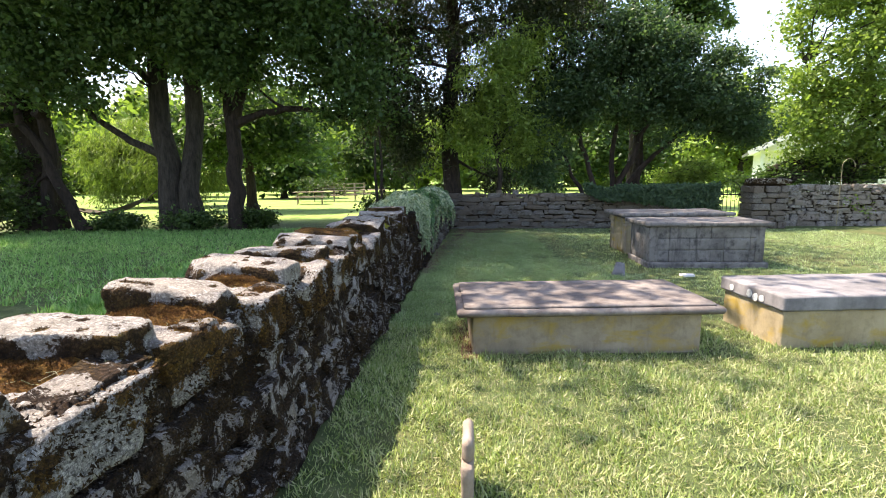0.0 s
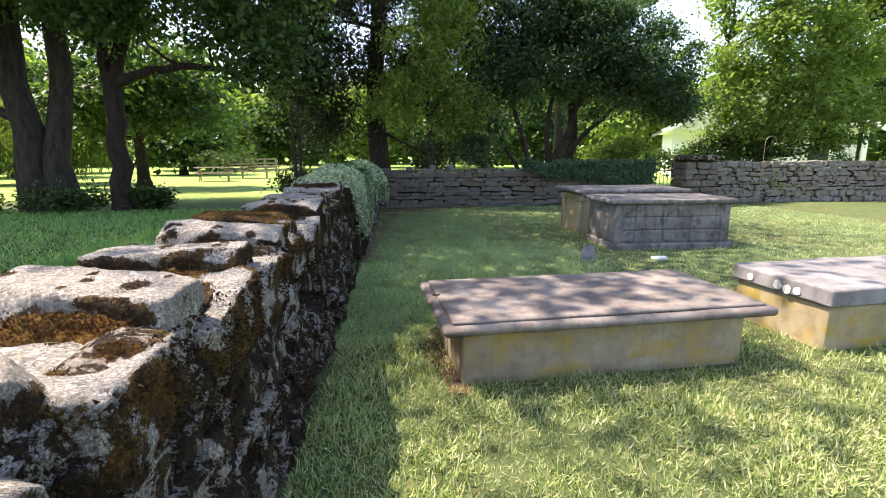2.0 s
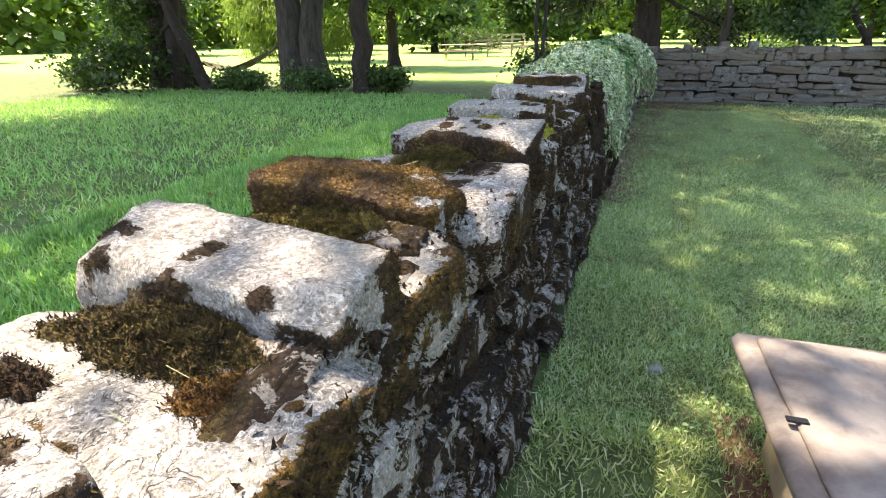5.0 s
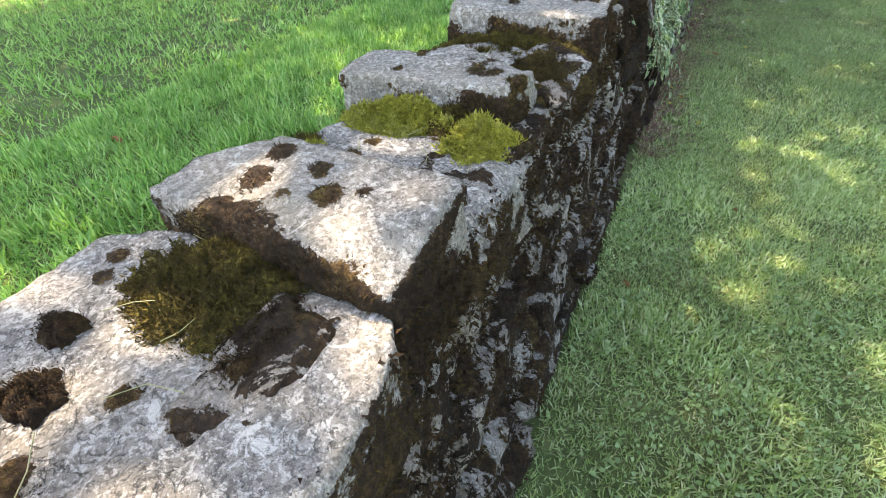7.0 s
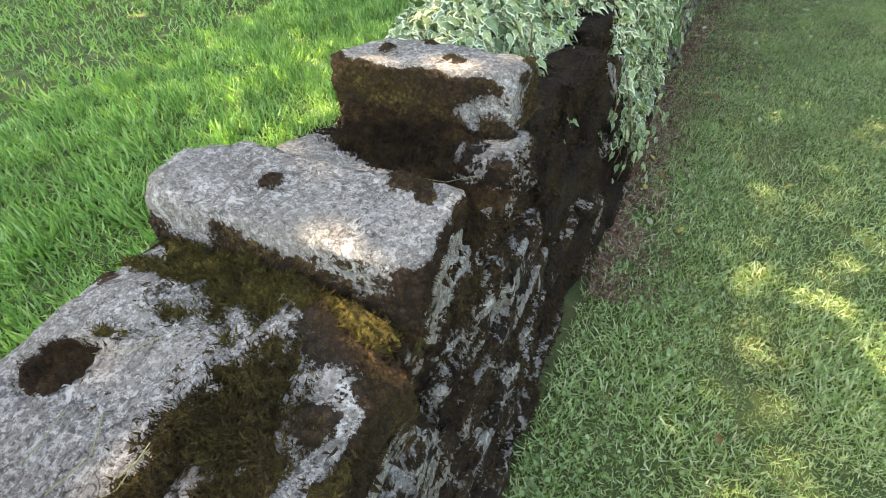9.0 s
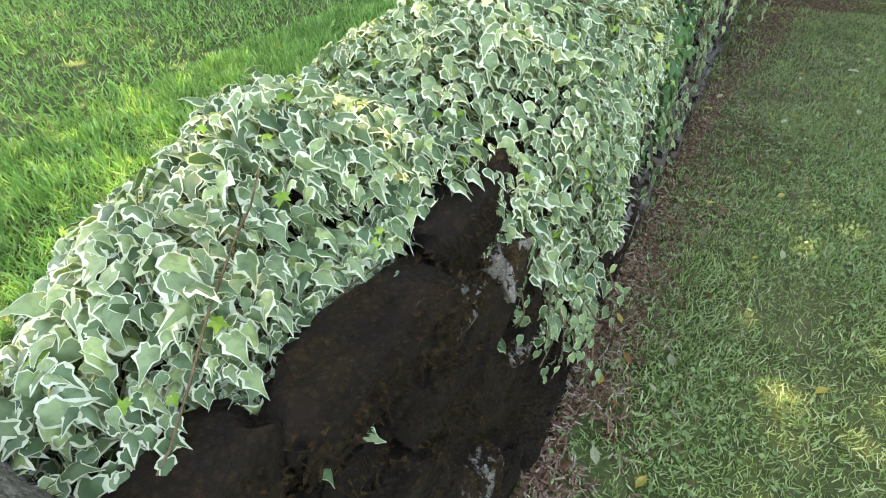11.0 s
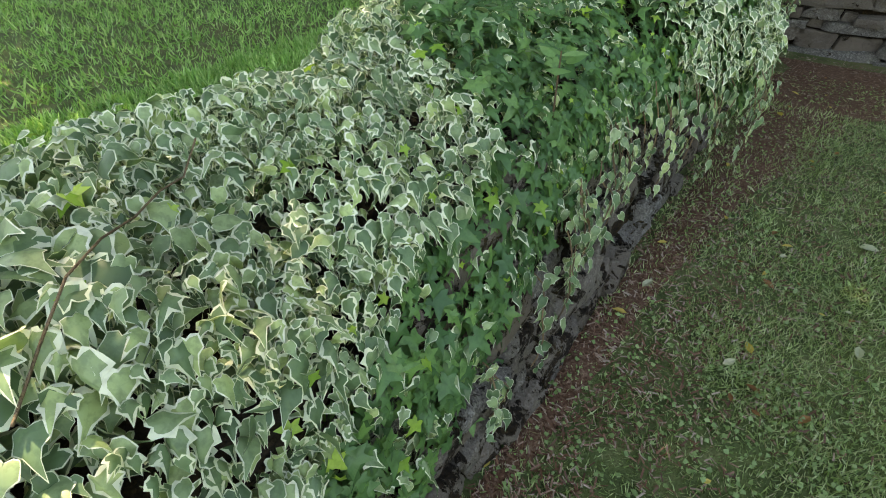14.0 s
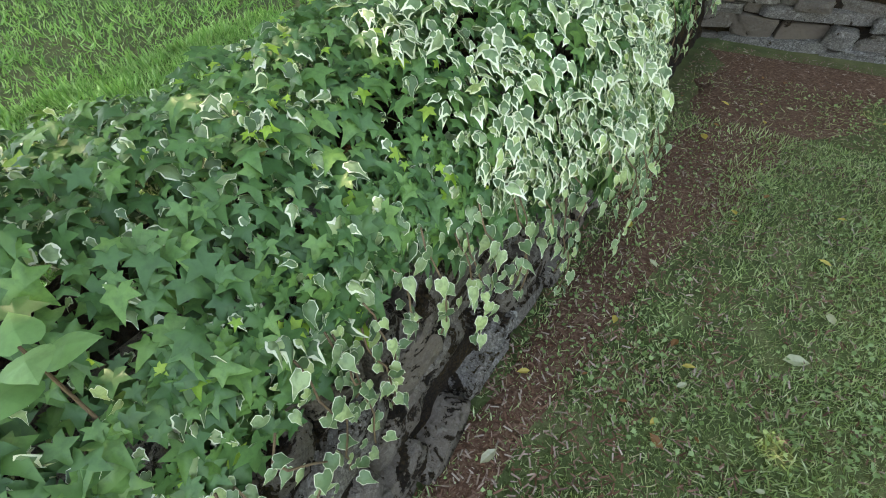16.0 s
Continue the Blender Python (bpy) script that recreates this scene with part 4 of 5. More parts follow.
def trees():
    tree("ash_tree", "tall twin-trunked ash with grey bark", [((-8.75, 14.1, -0.1), (-9.3, 14.2, 9), 0.36, 0.16), ((-8.25, 14.25, -0.1), (-8.1, 14.6, 10), 0.30, 0.15), ((-8.9, 14.1, 2.1), (-11.6, 13.6, 4.2), 0.13, 0.05, -0.35, 0.05), ((-9.1, 14.1, 4.2), (-12.0, 13.2, 7.0), 0.12, 0.04), ((-8.2, 14.4, 5.0), (-6.6, 13.8, 8.6), 0.12, 0.04)],
         [(-9, 13.6, 8.2, 4.2, 3.2, 3.2), (-6.6, 13.2, 7.6, 2.6, 2.2, 2.2), (-11.5, 13, 5.6, 1.6, 1.4, 1.4), (-7.2, 12.8, 5.0, 1.3, 1.2, 0.9), (-9.8, 12.6, 5.2, 1.2, 1.0, 0.8), (-10.8, 12.8, 4.1, 1.8, 1.2, 1.2), (-8.6, 12.6, 6.2, 2.2, 1.4, 1.3), (-12.2, 12.6, 6.6, 2.0, 1.4, 1.4)], 66000, 0.165, LEAF_MID, BARK, 330, 0.42, 3)
    tree("walnut_tree", "dark-barked tree with an arching low limb", [((-6.75, 14.0, -0.1), (-6.85, 14.2, 3.1), 0.24, 0.20), ((-6.85, 14.2, 3.0), (-5.0, 14.4, 8.5), 0.17, 0.07), ((-6.85, 14.2, 2.9), (-7.4, 14.5, 8.0), 0.13, 0.05), ((-6.7, 14.2, 3.0), (-3.2, 13.8, 3.0), 0.12, 0.05, 0.35, 0.06)],
         [(-5.6, 13.8, 6.6, 2.6, 2.2, 2.0), (-3.6, 13.4, 4.9, 1.8, 1.5, 1.3), (-6.6, 13.4, 4.4, 1.2, 1.0, 0.8), (-3.0, 13.2, 3.4, 0.9, 0.9, 0.6)], 32000, 0.155, LEAF_MID, BARK_DARK, 220, 0.4, 4)
    tree("ivy_clad_tree", "thick old tree trunk wrapped in ivy", [((-13.0, 14.0, -0.1), (-13.2, 14.2, 10), 0.55, 0.3), ((-12.3, 13.6, -0.1), (-12.0, 13.4, 6.5), 0.22, 0.12), ((-10.9, 13.2, -0.1), (-13.0, 13.4, 3.9), 0.16, 0.10), ((-12.2, 13.4, 3.2), (-10.8, 13.4, 5.6), 0.12, 0.05)],
         [(-12.9, 13.7, 2.0, 0.85, 0.8, 2.2), (-13.1, 13.8, 5.6, 0.9, 0.8, 2.6), (-13.4, 13.2, 8.6, 3.0, 2.4, 2.0), (-15.3, 13.0, 5.0, 1.6, 1.4, 1.6), (-14.2, 12.6, 3.2, 1.0, 0.9, 0.8), (-13.0, 12.2, 0.7, 1.3, 0.7, 0.6)], 36000, 0.145, LEAF_DARK, BARK_DARK, 220, 0.3, 5)
    tree("slender_tree", "slender dark tree behind the hammock", [((-10.6, 16.6, -0.2), (-10.5, 16.6, 6.5), 0.15, 0.08), ((-10.2, 17.2, -0.2), (-9.9, 17.2, 6.0), 0.11, 0.06)], [(-10.4, 16.6, 6.8, 2.6, 2.0, 1.6), (-8.8, 17, 5.6, 1.4, 1.4, 1.0)], 15000, 0.17, LEAF_MID, BARK_DARK, 120, 0.4, 6)
    tree("cedar_tree", "dark red cedar behind the wall", [((-0.45, 16.0, -0.2), (-0.4, 16.1, 11.0), 0.31, 0.10), ((-0.4, 16.0, 2.2), (-2.2, 15.4, 2.9), 0.06, 0.02, 0.2, 0.1), ((-0.4, 16.0, 2.5), (1.3, 15.4, 2.9), 0.06, 0.02, 0.2, 0.1), ((-0.4, 16, 1.9), (1.0, 15.8, 1.2), 0.05, 0.02)],
         [(-0.4, 16.0, 7.2, 3.3, 2.6, 3.6), (-2.2, 15.4, 3.6, 1.9, 1.5, 1.1), (-3.0, 15.6, 5.6, 1.9, 1.6, 1.6), (0.9, 15.6, 3.4, 1.5, 1.3, 1.0), (2.4, 16.2, 6.4, 2.0, 1.6, 2.4), (0.8, 16.0, 1.3, 0.7, 0.5, 0.5), (-1.8, 15.4, 2.1, 0.9, 0.7, 0.6)], 70000, 0.17, LEAF_CEDAR, BARK_DARK, 330, 0.33, 7, 0.9, 0.5)
    tree("sumac_tree", "light green compound-leaved tree before the cedar", [((0.9, 15.3, -0.2), (0.9, 14.9, 4.8), 0.09, 0.04), ((0.9, 15.1, 2.2), (2.0, 14.7, 4.2), 0.04, 0.015)], [(0.9, 14.7, 3.9, 1.25, 0.9, 1.3), (0.1, 14.6, 2.8, 0.7, 0.6, 0.7), (1.7, 14.7, 2.6, 0.75, 0.6, 0.8), (1.6, 14.8, 4.9, 0.9, 0.8, 0.8)], 18000, 0.15, LEAF_BRIGHT, BARK, 120, 0.24, 8, 1.2, 0.55)
    tree("viburnum", "broad blue-green large shrub with many leaning stems", [((4.2, 16.0, -0.2), (3.2, 15.8, 3.6), 0.10, 0.05), ((4.3, 16.0, -0.2), (5.6, 15.6, 3.6), 0.11, 0.05, 0.2, 0.12), ((4.2, 16.1, -0.2), (6.8, 15.6, 3.0), 0.10, 0.04, 0.4, 0.12), ((4.0, 16, -0.2), (2.4, 15.6, 2.6), 0.08, 0.03, 0.3, 0.12), ((4.4, 16, -0.2), (4.6, 15.8, 4.0), 0.10, 0.05), ((5.3, 16.4, -0.2), (5.4, 16.4, 4.0), 0.19, 0.12)],
         [(4.4, 15.8, 4.2, 2.5, 1.6, 1.5), (6.6, 15.7, 3.7, 2.2, 1.5, 1.4), (2.7, 15.5, 3.3, 1.4, 1.1, 1.2), (7.8, 15.6, 2.9, 1.3, 1.0, 0.8), (5.2, 15.6, 5.4, 1.8, 1.4, 0.9), (2.3, 15.3, 1.5, 0.6, 0.5, 0.7)], 75000, 0.115, LEAF_BLUE, BARK_DARK, 330, 0.26, 9)
    tree("maple_tree", "sunlit bright green maple beyond the wall", [((12.6, 17.5, -0.3), (12.8, 17.5, 7), 0.22, 0.10), ((12.6, 17.5, 2.2), (10.4, 16.8, 4.8), 0.09, 0.03), ((12.7, 17.5, 2.8), (14.9, 16.8, 5.4), 0.09, 0.03)],
         [(12.4, 17.0, 5.6, 2.7, 2.2, 2.4), (10.5, 16.6, 3.5, 1.2, 1.1, 1.2), (14.4, 16.6, 3.8, 1.9, 1.6, 1.7), (11.2, 16.6, 2.3, 1.2, 0.9, 0.7), (13.2, 16.2, 2.3, 1.6, 1.0, 0.8), (11.4, 16.8, 7.4, 2.0, 1.8, 1.3), (15.6, 16.6, 6.6, 2.0, 1.8, 2.0)], 52000, 0.14, LEAF_BRIGHT, BARK, 330, 0.30, 10)
    tree("pine_tree", "tall airy pine beyond the shrubs", [((7.4, 24, -0.3), (7.6, 24, 14), 0.25, 0.08)], [(7.4, 24, 10.5, 3.2, 2.6, 3.0), (4.2, 25, 9.0, 2.2, 2, 1.6), (10.0, 24, 8.2, 1.7, 1.5, 1.2)], 26000, 0.22, LEAF_MID, BARK_DARK, 120, 0.36, 11)
    tree("shade_tree", "wide old tree whose crown shades the graveyard", [((-9.8, 3.8, -0.1), (-9.4, 4.6, 7), 0.42, 0.26), ((-9.4, 4.6, 6.6), (-3.4, 7.4, 9.4), 0.2, 0.06, 0.5), ((-9.4, 4.6, 6.4), (-5.5, 11, 9.6), 0.2, 0.06, 0.5), ((-9.4, 4.6, 6.8), (-12, 9, 10), 0.2, 0.07, 0.4)],
         [(-5.4, 10.8, 9.0, 2.4, 2.0, 1.0), (-3.6, 12.0, 9.0, 2.3, 2.0, 1.0), (-4.6, 11.2, 9.8, 2.4, 2.0, 1.0), (-4.9, 6.6, 9.3, 2.6, 1.8, 1.3), (-8.2, 6.4, 9.8, 3.0, 2.0, 1.5), (-2.6, 8.6, 9.3, 2.6, 2.2, 1.2), (-6.2, 9.4, 9.8, 3.0, 2.6, 1.5), (-10.4, 9.6, 10, 3.0, 2.8, 1.6), (-1.0, 11.6, 9.5, 2.4, 2.3, 1.1), (-4.6, 12.4, 9.5, 3.0, 2.4, 1.4), (-13.6, 8.4, 10, 3.2, 2.6, 1.6), (-13.2, 11.8, 10.4, 3.0, 2.4, 1.5)], 42000, 0.17, LEAF_MID, BARK, 1000, 0.75, 12)
    # Stands out of view, added only to throw shade on the long grass.
    tree("shade_tree", "unseen tree added to shade the long grass", [((-17.0, 6.0, -0.1), (-16.2, 6.6, 7), 0.4, 0.25), ((-16.2, 6.6, 6.6), (-11.5, 8.6, 10), 0.2, 0.06, 0.5), ((-16.2, 6.6, 6.6), (-13.5, 10.8, 10.2), 0.18, 0.06, 0.5)],
         [(-11.0, 8.4, 10.2, 2.8, 2.2, 1.4), (-14.2, 9.4, 10.4, 2.8, 2.4, 1.5), (-8.2, 7.6, 10.4, 2.2, 1.5, 1.1)], 13000, 0.18, LEAF_MID, BARK, 150, 0.42, 18)
    tree("mid_tree", "rounded tree standing beyond the hammock", [((-10.6, 23.0, -0.2), (-10.6, 23, 4.5), 0.26, 0.12)], [(-10.6, 22.6, 4.2, 3.0, 2.2, 2.4), (-8.4, 22.4, 3.0, 1.6, 1.2, 1.3), (-12.8, 22.6, 3.4, 1.8, 1.4, 1.6)], 15000, 0.24, LEAF_MID, BARK_DARK, 160, 0.42, 16)
    tree("willow_tree", "pale weeping willow by the far lawn", [((-17.5, 27, -0.3), (-17.4, 27, 5), 0.3, 0.15)], [(-17.5, 27, 2.6, 3.6, 2.6, 2.3), (-15.2, 26, 2.0, 1.8, 1.4, 1.8), (-20, 26, 2.2, 2.2, 1.5, 2.0)], 26000, 0.34, LEAF_WILLOW, BARK, 140, 0.5, 13, 5.0, 0.22)
    tree("evergreen_shrub", "bright evergreen shrub beside the gate", [((7.6, 17.0, -0.3), (7.6, 17, 1.6), 0.07, 0.03)], [(7.4, 16.8, 1.2, 0.9, 0.7, 0.8), (6.6, 17, 1.0, 0.6, 0.5, 0.6)], 5000, 0.11, LEAF_BRIGHT, BARK, 60, 0.16, 14, category="shrub")
    tree("garden_shrub", "flowering garden shrub behind the gate pillar", [((10.0, 17.6, -0.3), (10.0, 17.6, 1.5), 0.06, 0.03)], [(9.6, 17.4, 1.0, 0.9, 0.8, 0.7), (11.2, 17.4, 1.2, 1.0, 0.8, 0.8), (12.6, 17.6, 1.7, 1.6, 0.8, 1.0), (14.6, 17.4, 1.6, 1.6, 0.8, 1.0)], 14000, 0.11, LEAF_MID, BARK, 70, 0.2, 15, category="shrub")
    for k, (x, y, w, h, mat) in enumerate([(-30, 46, 7, 9, LEAF_MID), (-20, 52, 7, 11, LEAF_BRIGHT), (-11, 56, 6, 9, LEAF_MID), (-3, 60, 7, 10, LEAF_BRIGHT), (6, 58, 7, 9, LEAF_MID), (15, 56, 7, 10, LEAF_MID), (25, 50, 8, 11, LEAF_BRIGHT), (-38, 34, 7, 11, LEAF_MID), (-25, 36, 5, 8, LEAF_BRIGHT), (34, 36, 8, 12, LEAF_MID), (-46, 22, 8, 12, LEAF_DARK), (40, 20, 8, 12, LEAF_MID), (-16, 40, 4, 6, LEAF_MID)]):
        tree("far_tree", "leafy tree at the far edge of the lawn", [((x, y, -0.5), (x, y, h * 0.6), 0.3, 0.12)], [(x, y, h * 0.58, w * 0.6, w * 0.5, h * 0.42), (x - w * 0.35, y, h * 0.34, w * 0.4, w * 0.35, h * 0.26), (x + w * 0.35, y - 1, h * 0.32, w * 0.4, w * 0.35, h * 0.25)], 9000, 0.55, mat, BARK, 130, 0.65, 30 + k, twigs=15)
    for k, (x, y, w, h, mat) in enumerate([(-14.5, 12.6, 1.2, 0.5, LEAF_DARK), (-8.0, 13.8, 1.6, 0.35, LEAF_MID), (-10.2, 13.6, 1.0, 0.3, LEAF_MID), (-6.2, 14.2, 0.6, 0.3, LEAF_DARK), (-11.0, 33, 4, 1.2, LEAF_DARK), (3.2, 22, 2.5, 0.8, LEAF_MID), (-2.8, 15.6, 1.0, 0.8, LEAF_DARK)]):
        tree("undergrowth", "low leafy undergrowth at the tree foot", [((x, y, -0.3), (x, y, h * 0.8), 0.03, 0.01)], [(x, y, h * 0.6, w * 0.7, w * 0.35, h * 0.6)], 2600, 0.11, mat, BARK_DARK, 40, 0.16, 60 + k, category="shrub", twigs=6)


def far_woods():
    """The belt of woods that closes the view."""
    rng = np.random.default_rng(90)
    n = 46000
    a = rng.uniform(-1.9, 1.9, n)
    lump = np.array([noise.noise((v * 9, 0, 3)) + 0.5 * noise.noise((v * 27, 0, 5)) for v in a])
    d = 72 + 8 * rng.random(n) + 8 * lump
    z = -1 + (11 + 5 * lump) * rng.random(n) ** 0.8
    P = np.stack([d * np.sin(a), d * np.cos(a), z], 1)
    me = scatter_leaves("far_woods", rng, P, rng.uniform(1.0, 2.1, n), SIMPLE_LEAF)
    tagged(obj("far_woods", me, LEAF_BRIGHT), "belt of leafy woods closing the far lawn", "woods", kind="stuff")


far_woods()
trees()


def leafy_mantle(name, label, x0, x1, y, zt, n, mat, seed):
    """A creeper lying over the back wall's top."""
    t = thing(name, label, "climbing plant", (x0, y, 0))
    rng = np.random.default_rng(seed)
    u = rng.random(n)
    x = x0 + u * (x1 - x0)
    bump = np.array([noise.noise((a * 1.4, seed, 0)) for a in x]) * 0.18
    d = rng.random(n)
    z = zt + bump - d ** 1.6 * 0.55 * (0.4 + u)
    yy = y - 0.05 - 0.16 * np.sqrt(d) + rng.normal(size=n) * 0.06
    pts = np.stack([x - x0, yy - y, z], 1)
    facing = np.stack([rng.normal(size=n) * 0.5, -0.8 + rng.normal(size=n) * 0.4, 0.6 + rng.normal(size=n) * 0.4], 1)
    tagged(obj("foliage", scatter_leaves("foliage", rng, pts, rng.uniform(0.06, 0.12, n), SIMPLE_LEAF, facing, rng.normal(size=(n, 3)) + (0, 0, -1)), mat, t), kind="stuff")
    runs = [([(k * 0.5 + rng.normal() * 0.1 + i * 0.06, -0.06 + rng.normal() * 0.03, zt - 0.5 + 0.09 * i) for i in range(6)], [0.012] * 6) for k in range(int((x1 - x0) * 2))]
    obj("stems", tubes("stems", runs, 5), STEM, t)


leafy_mantle("wall_creeper", "dark green creeper lying over the back wall", 3.3, 6.9, 14.2, 1.10, 8000, LEAF_BLUE, 3)
leafy_mantle("wall_creeper", "light green creeper on the sunny wall", 10.4, 11.3, 14.9, 0.85, 800, LEAF_BRIGHT, 5)


# ---- gate pillar, gate, hook, house, tables, hammock ----
def gate():
    p = thing("gate_pillar", "square rubble gate pillar with a dark cap", "gate pillar", (8.15, 14.25, -0.08))
    rnd = random.Random(2)
    part("core", box(0.80, 0.62, 1.22), DARK_CORE, p)
    z = 0.0
    while z < 1.12:
        h = rnd.uniform(0.12, 0.19)
        x = -0.46
        while x < 0.44:
            w = min(rnd.uniform(0.2, 0.5), 0.46 - x)
            for yy in (-0.27, 0.27):
                s = part("stone", rock(w * 0.97, 0.2, h * 0.95, rnd.randint(0, 999), 1, 0.015, 0.05, 0.02), BACKSTONE, p)
                s.matrix_local = pose(x + w / 2, yy, z)
            x += w
        for xx in (-0.40, 0.40):
            s = part("stone", rock(0.14, 0.5, h * 0.95, rnd.randint(0, 999), 1, 0.015, 0.05, 0.02), BACKSTONE, p)
            s.matrix_local = pose(xx, 0, z)
        z += h
    s = part("cap", rock(0.98, 0.80, 0.14, 55, 3, 0.02), FACE, p)
    s.matrix_local = pose(0, 0, 1.20)
    g = thing("iron_gate", "black iron gate of slim bars with looped tops", "gate", (7.32, 14.4, -0.05))
    for k in range(6):
        x = -0.27 + k * 0.108
        h = 1.16 - 0.10 * abs(k - 2.5)
        b = obj("bar", tubes("bar", [([(0, 0, 0.04), (0, 0, h * 0.5), (0, 0, h)], [0.009] * 3)], 6), IRON, g)
        b.matrix_local = pose(x, 0, 0)
    for z in (0.16, 0.86):
        part("rail", box(0.62, 0.022, 0.03, 0.004), IRON, g).matrix_local = pose(0, 0, z)
    hoop = [(0.29 * math.cos(a), 0, 0.98 + 0.27 * math.sin(a)) for a in np.linspace(0, math.pi, 14)]
    obj("hoop", tubes("hoop", [(hoop, [0.010] * 14)], 6), IRON, g)
    h = thing("shepherd_hook", "thin metal shepherd's hook for a feeder", "garden hook", (9.95, 14.0, gz(9.95, 14)))
    pts = [(0, 0, 0), (0, 0, 0.8), (0, 0, 1.65)] + [(0.16 - 0.16 * math.cos(a), 0, 1.65 + 0.2 * math.sin(a)) for a in np.linspace(0.3, 3.2, 9)]
    obj("rod", tubes("rod", [(pts, [0.008] * len(pts))], 6), plain("faded_metal", (0.25, 0.22, 0.13), 0.5, 0.4), h)


gate()


def house():
    h = thing("house", "small white gabled house with a porch beyond the trees", "house", (21.6, 31, -0.15), rz=-24)
    part("wall", box(9, 7, 2.7), WHITE_PAINT, h, "white siding")
    for k in range(12):
        part("siding_board", box(9.04, 7.04, 0.03, 0), WHITE_PAINT, h).matrix_local = pose(0, 0, 0.2 + k * 0.2)
    bm = bmesh.new()
    pts = [(-4.9, -4.6, 2.7), (4.9, -4.6, 2.7), (0, -4.6, 5.1), (-4.9, 4, 2.7), (4.9, 4, 2.7), (0, 4, 5.1)]
    v = [bm.verts.new(p) for p in pts]
    for f in ((0, 1, 2), (3, 5, 4), (0, 3, 4, 1)):
        bm.faces.new([v[i] for i in f])
    part("gable", bm, WHITE_PAINT, h, "white gable boards")
    for s in (-1, 1):
        bm = box(5.75, 9.2, 0.14)
        r = part("roof_slope", bm, ROOF, h, "grey shingle roof slope")
        r.matrix_local = pose(s * 2.55, -0.3, 3.82, 0, s * 26, 0)
        f = part("fascia", box(5.75, 0.08, 0.26), WHITE_PAINT, h, "white fascia board")
        f.matrix_local = pose(s * 2.55, -4.95, 3.74, 0, s * 26, 0)
    for x in (-4.5, -1.5, 1.5, 4.5):
        part("porch_post", box(0.2, 0.2, 2.7, 0.01), WHITE_PAINT, h).matrix_local = pose(x, -4.4, 0)
    for x in (-2.6, 0.2, 2.8):
        w = part("window", box(1.0, 0.06, 1.3), GLASS, h, "dark window pane")
        w.matrix_local = pose(x, -3.53, 0.9)
        for q, (a, b, c, d) in enumerate([(1.1, 0.08, 0, -0.04), (1.1, 0.08, 0, 1.3), (0.08, 1.4, -0.52, 0), (0.08, 1.4, 0.52, 0)]):
            part("window_frame", box(a, 0.08, b), WHITE_PAINT, w).matrix_local = pose(c, -0.01, d)


house()


def picnic_table(at, rot):
    t = thing("picnic_table", "weathered wooden picnic table on the far lawn", "picnic table", at, "picnic tables", rz=rot)
    for k in range(5):
        part("top_board", box(1.9, 0.14, 0.04, 0.004), GREY_WOOD, t).matrix_local = pose(0, -0.3 + k * 0.15, 0.72)
    for y in (-0.68, 0.68):
        part("bench", box(1.9, 0.26, 0.04, 0.004), GREY_WOOD, t).matrix_local = pose(0, y, 0.43)
    for x in (-0.7, 0.7):
        for s in (-1, 1):
            part("leg", box(0.05, 0.09, 0.82), GREY_WOOD, t).matrix_local = pose(x, s * 0.42, 0, s * 26, 0, 0)
        part("brace", box(0.05, 1.5, 0.09), GREY_WOOD, t).matrix_local = pose(x, 0, 0.36)


for at, rot in (((-9.9, 29.0, gz(-9.9, 29)), 15), ((-8.9, 33, gz(-8.9, 33)), 20), ((-7.6, 36, gz(-7.6, 36)), 10)):
    picnic_table(at, rot)


def far_fence():
    f = thing("wooden_fence", "small pale wooden rail fence by the far trees", "fence", (-13.4, 42, gz(-13, 42)), rz=60)
    for k in range(5):
        part("post", box(0.12, 0.12, 1.2), GREY_WOOD, f).matrix_local = pose(k * 1.3, 0, 0)
    for z in (0.35, 0.7, 1.05):
        part("rail", box(5.4, 0.05, 0.12), GREY_WOOD, f).matrix_local = pose(2.6, 0, z)


far_fence()


def hammock():
    h = thing("hammock", "rope hammock slung low between two trees", "hammock", (-11.3, 14.6, 0))
    V, F = [], []
    for i in range(15):
        u = i / 14
        for j in range(6):
            s = -1 + 2 * j / 5
            V.append(((u - 0.5) * 2.5, s * 0.42 * math.sin(math.pi * min(1, max(0.05, u))), 0.62 - 0.30 * math.sin(math.pi * u) + 0.10 * s * s + 0.25 * (u - 0.5)))
    for i in range(14):
        for j in range(5):
            a = i * 6 + j
            F.append((a, a + 1, a + 7, a + 6))
    obj("net", mesh_np("net", V, F, smooth=True), ROPE, h)
    for ends in ([(-1.25, 0, 0.5), (-1.5, 0, 0.9)], [(1.25, 0, 0.75), (2.4, -0.4, 1.4)]):
        obj("rope", tubes("rope", [(ends, [0.02, 0.02])], 5), ROPE, h)


hammock()


def dead_sapling():
    t = thing("dead_sapling", "thin bare vine-wrapped sapling pair behind the wall", "sapling", (-2.4, 13.2, -0.08))
    obj("stem", tubes("stem", [([(0, 0, 0), (0.02, 0, 0.7), (-0.03, 0, 1.5), (0, 0, 2.6)], [0.05, 0.04, 0.035, 0.02])], 7), BARK_DARK, t)
    obj("stem", tubes("stem", [([(0.12, 0.1, 0), (0.10, 0.1, 0.9), (0.14, 0.1, 1.9), (0.1, 0, 2.8)], [0.04, 0.035, 0.03, 0.02])], 7), BARK_DARK, t)


dead_sapling()


